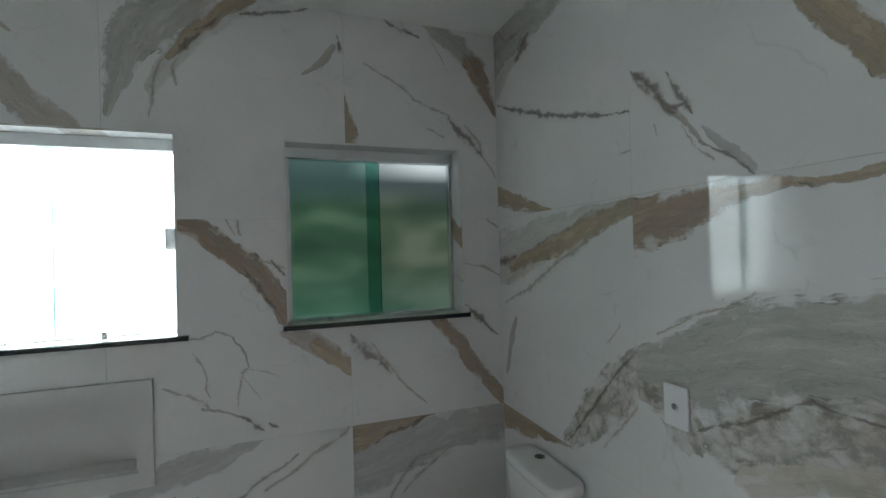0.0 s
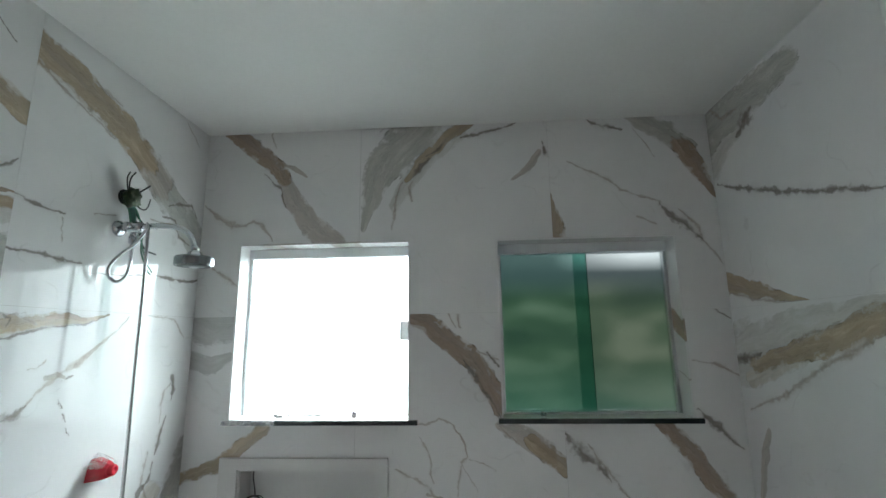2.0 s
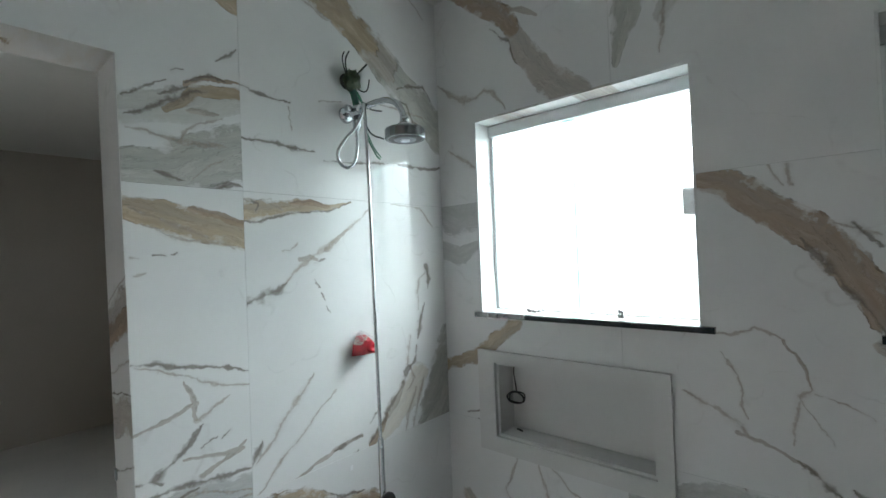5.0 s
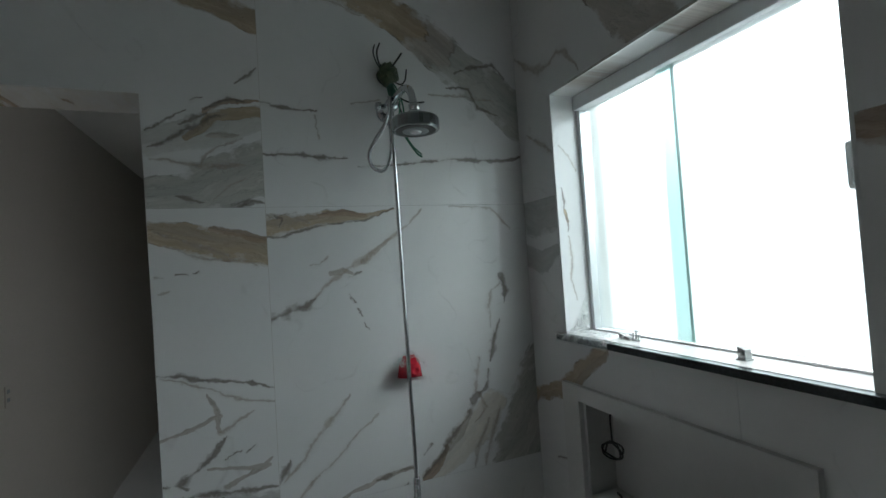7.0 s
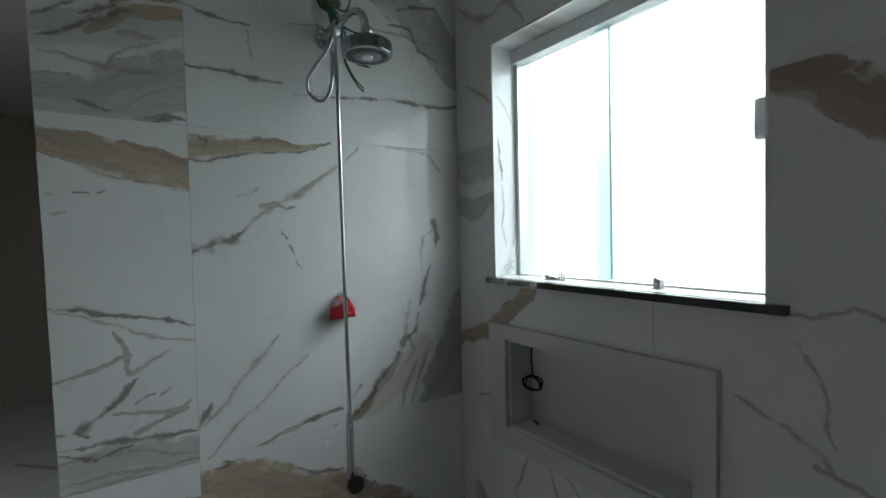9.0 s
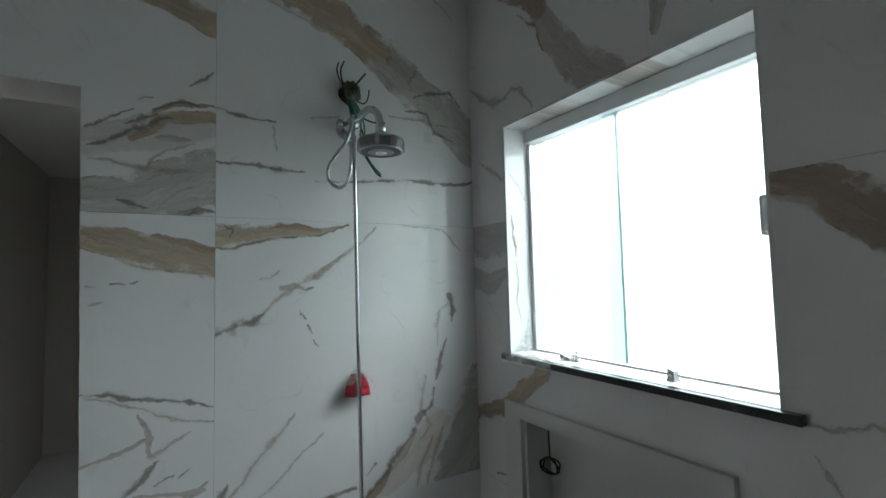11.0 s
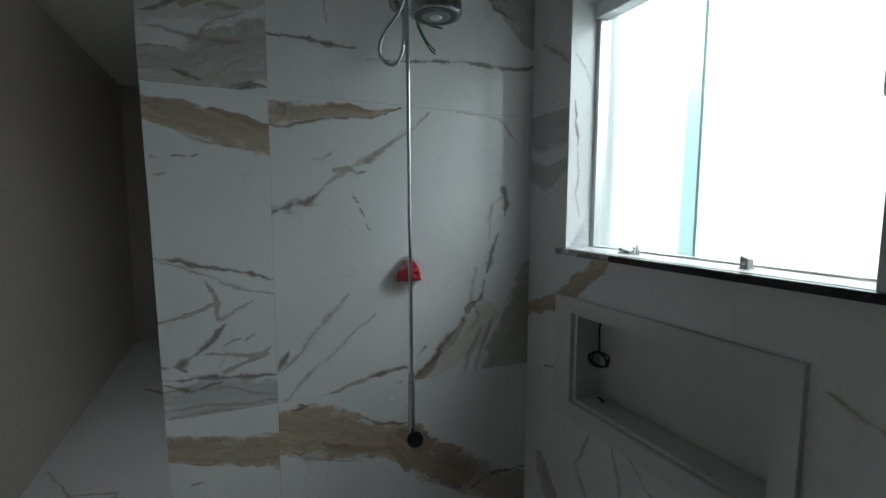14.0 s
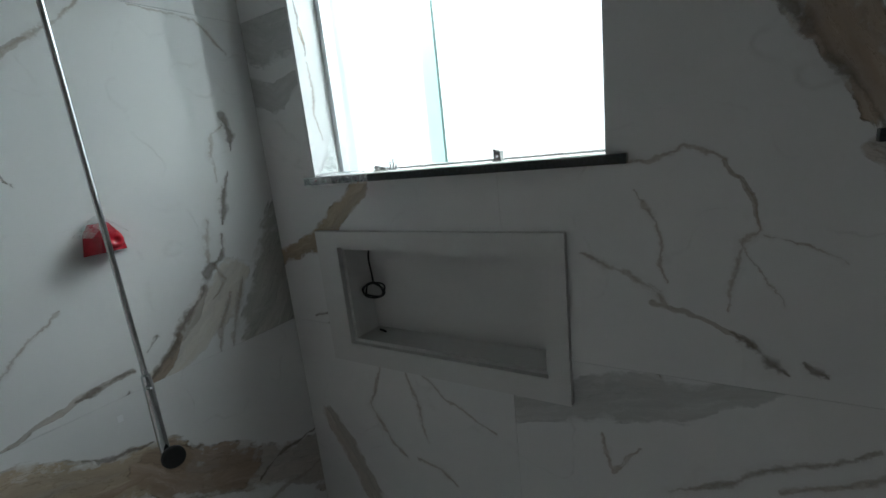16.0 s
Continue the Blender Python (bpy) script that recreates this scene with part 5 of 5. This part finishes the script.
def shower():
    s = thing("shower", (XW, SY, 2.104), "chrome wall shower with round head, diverter and hanging hand shower", "shower")
    part("wall_flange", lathe((XW, SY, 2.104), (1, 0, 0), [(0, 0.030), (0.006, 0.030), (0.014, 0.024), (0.018, 0.013)]), CHROME, s, smooth=True)
    arm = curve_points([(XW + 0.01, SY, 2.104), (-1.32, SY, 2.106), (-1.22, SY, 2.108), (-1.16, SY, 2.100), (-1.115, SY - 0.001, 2.075), (-1.092, SY - 0.002, 2.040), (-1.088, SY - 0.002, 2.018)], 8)
    part("arm", tube(arm, 0.0105, 16), CHROME, s, smooth=True)
    part("diverter", lathe((-1.352, SY, 2.104), (1, 0, 0), [(0, 0.012), (0.003, 0.019), (0.012, 0.021), (0.05, 0.021), (0.058, 0.018), (0.062, 0.012)]), CHROME, s, smooth=True)
    spout = part("diverter_outlet", lathe((-1.325, SY, 2.092), (0, 0, -1), [(0, 0.012), (0.02, 0.012), (0.022, 0.015), (0.045, 0.015), (0.048, 0.010), (0.058, 0.009)], 18), CHROME, s, smooth=True)
    part("diverter_knob", lathe((-1.325, SY - 0.018, 2.104), (0, -1, 0), [(0, 0.008), (0.01, 0.008), (0.012, 0.013), (0.026, 0.013), (0.028, 0.010)], 16), CHROME, s, smooth=True)
    c = Vector((-1.086, SY - 0.002, 1.956))
    part("ball_joint", lathe(c + Vector((0, 0, 0.074)), (0, 0, -1), [(0, 0.011), (0.003, 0.0145), (0.016, 0.0145), (0.018, 0.012), (0.022, 0.019), (0.026, 0.024), (0.034, 0.026), (0.039, 0.031)], 24), CHROME, s, smooth=True)
    head = part("shower_head", lathe(c, (0, 0, 1), [(0.000, 0.056), (0.000, 0.061), (0.003, 0.064), (0.028, 0.064), (0.033, 0.061), (0.035, 0.052), (0.037, 0.020)], 40), HEADM, s, "thick round chrome shower head")
    part("spray_face", lathe(c + Vector((0, 0, -0.001)), (0, 0, 1), [(0, 0.053), (0.004, 0.057)], 36), BLACK, head)
    part("spray_ring", lathe(c + Vector((0, 0, -0.003)), (0, 0, 1), [(0, 0.031), (0.001, 0.035), (0.003, 0.036)], 32), GREYP, head)
    part("spray_core", lathe(c + Vector((0, 0, -0.0065)), (0, 0, 1), [(0, 0.011), (0.001, 0.014), (0.004, 0.016)], 24), ALU, head)
    hose = curve_points([(-1.325, SY - 0.002, 2.040), (-1.325, SY - 0.003, 1.975), (-1.330, SY - 0.012, 1.925), (-1.342, SY - 0.035, 1.903), (-1.350, SY - 0.062, 1.920), (-1.342, SY - 0.072, 1.955),
                         (-1.322, SY - 0.055, 1.995), (-1.295, SY - 0.030, 2.035), (-1.272, SY - 0.016, 2.085), (-1.264, SY - 0.016, 2.112), (-1.258, SY - 0.018, 2.06), (-1.254, SY - 0.016, 1.85),
                         (-1.252, SY - 0.014, 1.5), (-1.250, SY - 0.012, 1.2), (-1.249, SY - 0.010, 0.962)], 9)
    part("hose", ribbed(hose, 0.0064), STEEL, s, "ribbed stainless steel shower hose", smooth=True)
    part("hose_nut", lathe((-1.249, SY - 0.010, 0.985), (0, 0, -1), [(0, 0.007), (0.004, 0.0095), (0.03, 0.0105), (0.034, 0.009)], 16), CHROME, s, smooth=True)
    hand = part("hand_shower", tube(curve_points([(-1.249, SY - 0.010, 0.955), (-1.248, SY - 0.011, 0.90), (-1.246, SY - 0.012, 0.84), (-1.244, SY - 0.012, 0.800), (-1.236, SY - 0.010, 0.783)], 6), 0.0105, 16), CHROME, s, "slim chrome hand shower", smooth=True)
    ax = Vector((0.75, -0.25, 0.12)).normalized()
    part("hand_shower_face", lathe(Vector((-1.236, SY - 0.004, 0.786)), ax, [(0, 0.012), (0.004, 0.022), (0.012, 0.0245), (0.018, 0.0245), (0.020, 0.021)], 26), BLACK, hand, "black round spray face")


def ribbed(path, radius):
    """A hose with closely set rings."""
    pts, radii, d = [], [], 0.0
    step = 0.0030
    for a, b in zip(path, path[1:]):
        a, b = Vector(a), Vector(b)
        n = max(1, int((b - a).length / step))
        for k in range(n):
            pts.append(a.lerp(b, k / n))
            radii.append(radius * (1.0 if len(pts) % 2 else 0.85))
    return tube(pts, radii, 12)


shower()


def junction():
    y, z = 1.408, 2.226
    j = thing("cable_outlet", (XW, y, z), "open electric conduit with loose green and black wires in the wall", "cable outlet")
    part("conduit", lathe((XW - 0.004, y, z), (0.94, -0.12, 0.0), [(0, 0.027), (0.004, 0.028), (0.008, 0.024), (0.012, 0.028), (0.016, 0.024), (0.020, 0.026)], 18), BLACK, j, "short black corrugated conduit end")
    bm = bmesh.new()
    bmesh.ops.create_icosphere(bm, subdivisions=4, radius=1.0)
    for v in bm.verts:
        n = v.co.copy()
        f = 1.0 + 0.28 * noise.noise(n * 1.9) + 0.16 * noise.noise(n * 5.0 + Vector((3, 1, 2)))
        v.co = Vector((XW + 0.034 + 0.026 * f * n.x, y + 0.003 + 0.032 * f * n.y, z - 0.004 + 0.036 * f * n.z))
    part("tape_clump", bm, YELLOWC, j, "dirty dark green clump of tape and conduit", smooth=True)
    x = XW + 0.03
    part("sleeve", tube(curve_points([(x - 0.012, y + 0.004, z - 0.012), (x, y + 0.010, z - 0.045), (x + 0.006, y + 0.018, z - 0.085), (x + 0.012, y + 0.022, z - 0.112)], 6), [0.014] * 6 + [0.011] * 6 + [0.008] * 7, 12), SLEEVE, j, "pale green plastic sleeve", smooth=True)
    for k, (mat_, pts) in enumerate((
            (BLACK, [(x, y - 0.01, z), (x + 0.01, y - 0.035, z + 0.03), (x + 0.015, y - 0.045, z + 0.06), (x + 0.02, y - 0.040, z + 0.082)]),
            (BLACK, [(x, y - 0.006, z), (x + 0.012, y - 0.028, z + 0.03), (x + 0.02, y - 0.034, z + 0.06), (x + 0.03, y - 0.026, z + 0.085)]),
            (BLACK, [(x, y + 0.004, z + 0.005), (x + 0.02, y + 0.020, z + 0.025), (x + 0.04, y + 0.042, z + 0.055)]),
            (GREENW, [(x - 0.01, y + 0.006, z - 0.01), (x + 0.01, y + 0.018, z - 0.05), (x + 0.03, y + 0.028, z - 0.10), (x + 0.045, y + 0.020, z - 0.17), (x + 0.05, y + 0.050, z - 0.24), (x + 0.05, y + 0.085, z - 0.275)]),
            (GREENW, [(x - 0.01, y + 0.010, z - 0.01), (x + 0.012, y + 0.030, z - 0.06), (x + 0.03, y + 0.040, z - 0.13), (x + 0.04, y + 0.030, z - 0.20), (x + 0.04, y + 0.070, z - 0.265), (x + 0.04, y + 0.090, z - 0.28)]),
            (GREENW, [(x - 0.01, y - 0.004, z - 0.01), (x, y + 0.002, z - 0.06), (x + 0.006, y + 0.010, z - 0.11)]),
            (BLACK, [(x - 0.01, y + 0.012, z - 0.01), (x + 0.02, y + 0.035, z - 0.04), (x + 0.03, y + 0.050, z - 0.03), (x + 0.035, y + 0.056, z + 0.005)]),
            (BLACK, [(x - 0.01, y + 0.008, z - 0.02), (x + 0.02, y + 0.030, z - 0.08), (x + 0.03, y + 0.065, z - 0.10), (x + 0.035, y + 0.110, z - 0.098)]),
            (BLACK, [(x - 0.01, y + 0.008, z - 0.02), (x + 0.015, y + 0.026, z - 0.10), (x + 0.03, y + 0.055, z - 0.185), (x + 0.035, y + 0.115, z - 0.200)]))):
        part("wire", tube(curve_points(pts, 6), 0.0024 + 0.0004 * (k % 3), 7), mat_, j, smooth=True)


junction()


def valve():
    y, z = 1.432, 1.276
    v = thing("shower_valve", (XW, y, z), "shower valve under a red plastic guard with clear film", "shower valve")
    bm = bmesh.new()
    rings = []
    for d, hw, top, bot in ((0.0, 0.041, 0.034, 0.034), (0.006, 0.041, 0.034, 0.034), (0.050, 0.027, 0.020, 0.028), (0.056, 0.024, 0.016, 0.026)):
        rings.append([bm.verts.new((XW + d, y + a, z + b)) for a, b in ((-hw, -bot), (hw, -bot), (hw * 0.8, top * 0.4), (hw * 0.45, top), (-hw * 0.45, top), (-hw * 0.8, top * 0.4))])
    for a, b in zip(rings, rings[1:]):
        for k in range(6):
            bm.faces.new((a[k], a[(k + 1) % 6], b[(k + 1) % 6], b[k]))
    bm.faces.new(rings[0][::-1]), bm.faces.new(rings[-1])
    guard = part("guard", bm, RED, v, "red plastic protective guard")
    part("spindle_cap", lathe((XW + 0.05, y, z - 0.003), (1, 0, 0), [(0, 0.021), (0.004, 0.021), (0.006, 0.0185), (0.018, 0.0175), (0.022, 0.0145), (0.0225, 0.008), (0.019, 0.006)], 24), RED, v, "glossy red round boss", smooth=True)
    bm = bmesh.new()
    rows = []
    for i in range(9):
        a = math.pi * (0.1 + 0.8 * i / 8)
        rows.append([bm.verts.new((XW + 0.004 + 0.05 * s, y + (0.052 - 0.018 * s) * math.cos(a) * (1 + 0.1 * math.sin(5 * a)), z - 0.004 + (0.050 - 0.014 * s) * math.sin(a) * (1 + 0.12 * math.cos(4 * a)))) for s in (0, 0.35, 0.7, 1.0)])
    for a, b in zip(rows, rows[1:]):
        for k in range(3):
            bm.faces.new((a[k], a[k + 1], b[k + 1], b[k]))
    bmesh.ops.solidify(bm, geom=list(bm.faces), thickness=0.0005)
    f = part("film", bm, FILM, v, "clear plastic film")


valve()


# ---- socket plate ----
def wall_plate():
    y, z = 0.863, 1.207
    p = thing("socket_plate", (XE, y, z), "white rectangular socket plate with one small round outlet", "socket plate")
    part("plate", box((XE - 0.009, y - 0.040, z - 0.057), (XE, y + 0.040, z + 0.057), 0.003), PLATE, p)
    part("outlet_ring", lathe((XE - 0.008, y + 0.002, z - 0.004), (-1, 0, 0), [(0, 0.012), (0.003, 0.012), (0.004, 0.010)], 20), PLATE, p)
    part("outlet_hole", lathe((XE - 0.0115, y + 0.002, z), (-1, 0, 0), [(0, 0.009), (0.001, 0.008)], 16), GREYP, p)


wall_plate()
sw = thing("switch_plate", (-2.68, RY[0], 1.117), "small beige wall box with two dark holes in the room beyond", "wall box")
part("box", box((-2.74, RY[0], 1.06), (-2.69, RY[0] + 0.006, 1.16), 0.002), PAINT, sw)
for z in (1.085, 1.125):
    part("hole", box((-2.727, RY[0] + 0.0055, z), (-2.703, RY[0] + 0.0075, z + 0.018), 0.0005), GREYP, sw)


# ---- toilet ----
def oval(cx, cy, z, rx, ry, n=28, square=2.4):
    out = []
    for k in range(n):
        a = 2 * math.pi * k / n
        c, s = math.cos(a), math.sin(a)
        out.append((cx + rx * math.copysign(abs(c) ** (2 / square), c), cy + ry * math.copysign(abs(s) ** (2 / square), s), z))
    return out


def loft(sections):
    bm = bmesh.new()
    rings = [[bm.verts.new(p) for p in sec] for sec in sections]
    for a, b in zip(rings, rings[1:]):
        for k in range(len(a)):
            bm.faces.new((a[k], a[(k + 1) % len(a)], b[(k + 1) % len(a)], b[k]))
    bm.faces.new(rings[0][::-1]), bm.faces.new(rings[-1])
    return bm


def toilet():
    cy, back = 1.441, XE - 0.010
    t = thing("toilet", (0.72, cy, 0.0), "white ceramic close-coupled toilet with a push-button cistern", "toilet")
    cx = back - 0.072
    part("cistern", loft([oval(cx, cy, z, 0.071 * f, 0.185 * f, 36, 5.5) for z, f in ((0.40, 0.86), (0.42, 0.92), (0.60, 0.96), (0.776, 1.0))]), CERAMIC, t, smooth=True)
    lid = part("cistern_lid", loft([oval(cx, cy, z, 0.076 * f, 0.195 * f, 36, 5.5) for z, f in ((0.777, 0.99), (0.783, 1.0), (0.805, 1.0), (0.813, 0.975), (0.817, 0.93), (0.8185, 0.6))]), CERAMIC, t, smooth=True)
    part("flush_button", lathe((cx + 0.026, cy + 0.052, 0.816), (0, 0, 1), [(0, 0.021), (0.004, 0.021), (0.006, 0.018)], 24), HEADM, lid, "round dull chrome flush button")
    bx = back - 0.176 - 0.235
    part("bowl", loft([oval(bx + o, cy, z, rx, ry) for z, rx, ry, o in ((0.0, 0.20, 0.115, 0.06), (0.03, 0.195, 0.11, 0.06), (0.16, 0.18, 0.10, 0.06), (0.28, 0.21, 0.15, 0.02), (0.36, 0.235, 0.18, 0.0), (0.395, 0.24, 0.185, 0.0))]), CERAMIC, t, smooth=True)
    part("seat", loft([oval(bx, cy, z, 0.236 * f, 0.187 * f) for z, f in ((0.397, 0.98), (0.402, 1.0), (0.414, 1.0), (0.418, 0.97))]), PLATE, t, smooth=True)
    part("seat_lid", loft([oval(bx, cy, z, 0.236 * f, 0.187 * f) for z, f in ((0.420, 0.98), (0.425, 1.0), (0.434, 0.99), (0.440, 0.9), (0.442, 0.5))]), PLATE, t, smooth=True)


toilet()

# ---- small marks ----
sticker = thing("sticker", (XW, 1.373, 0.854), "tiny white sticker on the tiled shower wall", "sticker")
part("label", box((XW + 0.0002, 1.367, 0.846), (XW + 0.0012, 1.379, 0.862), 0.0003), PLATE, sticker)
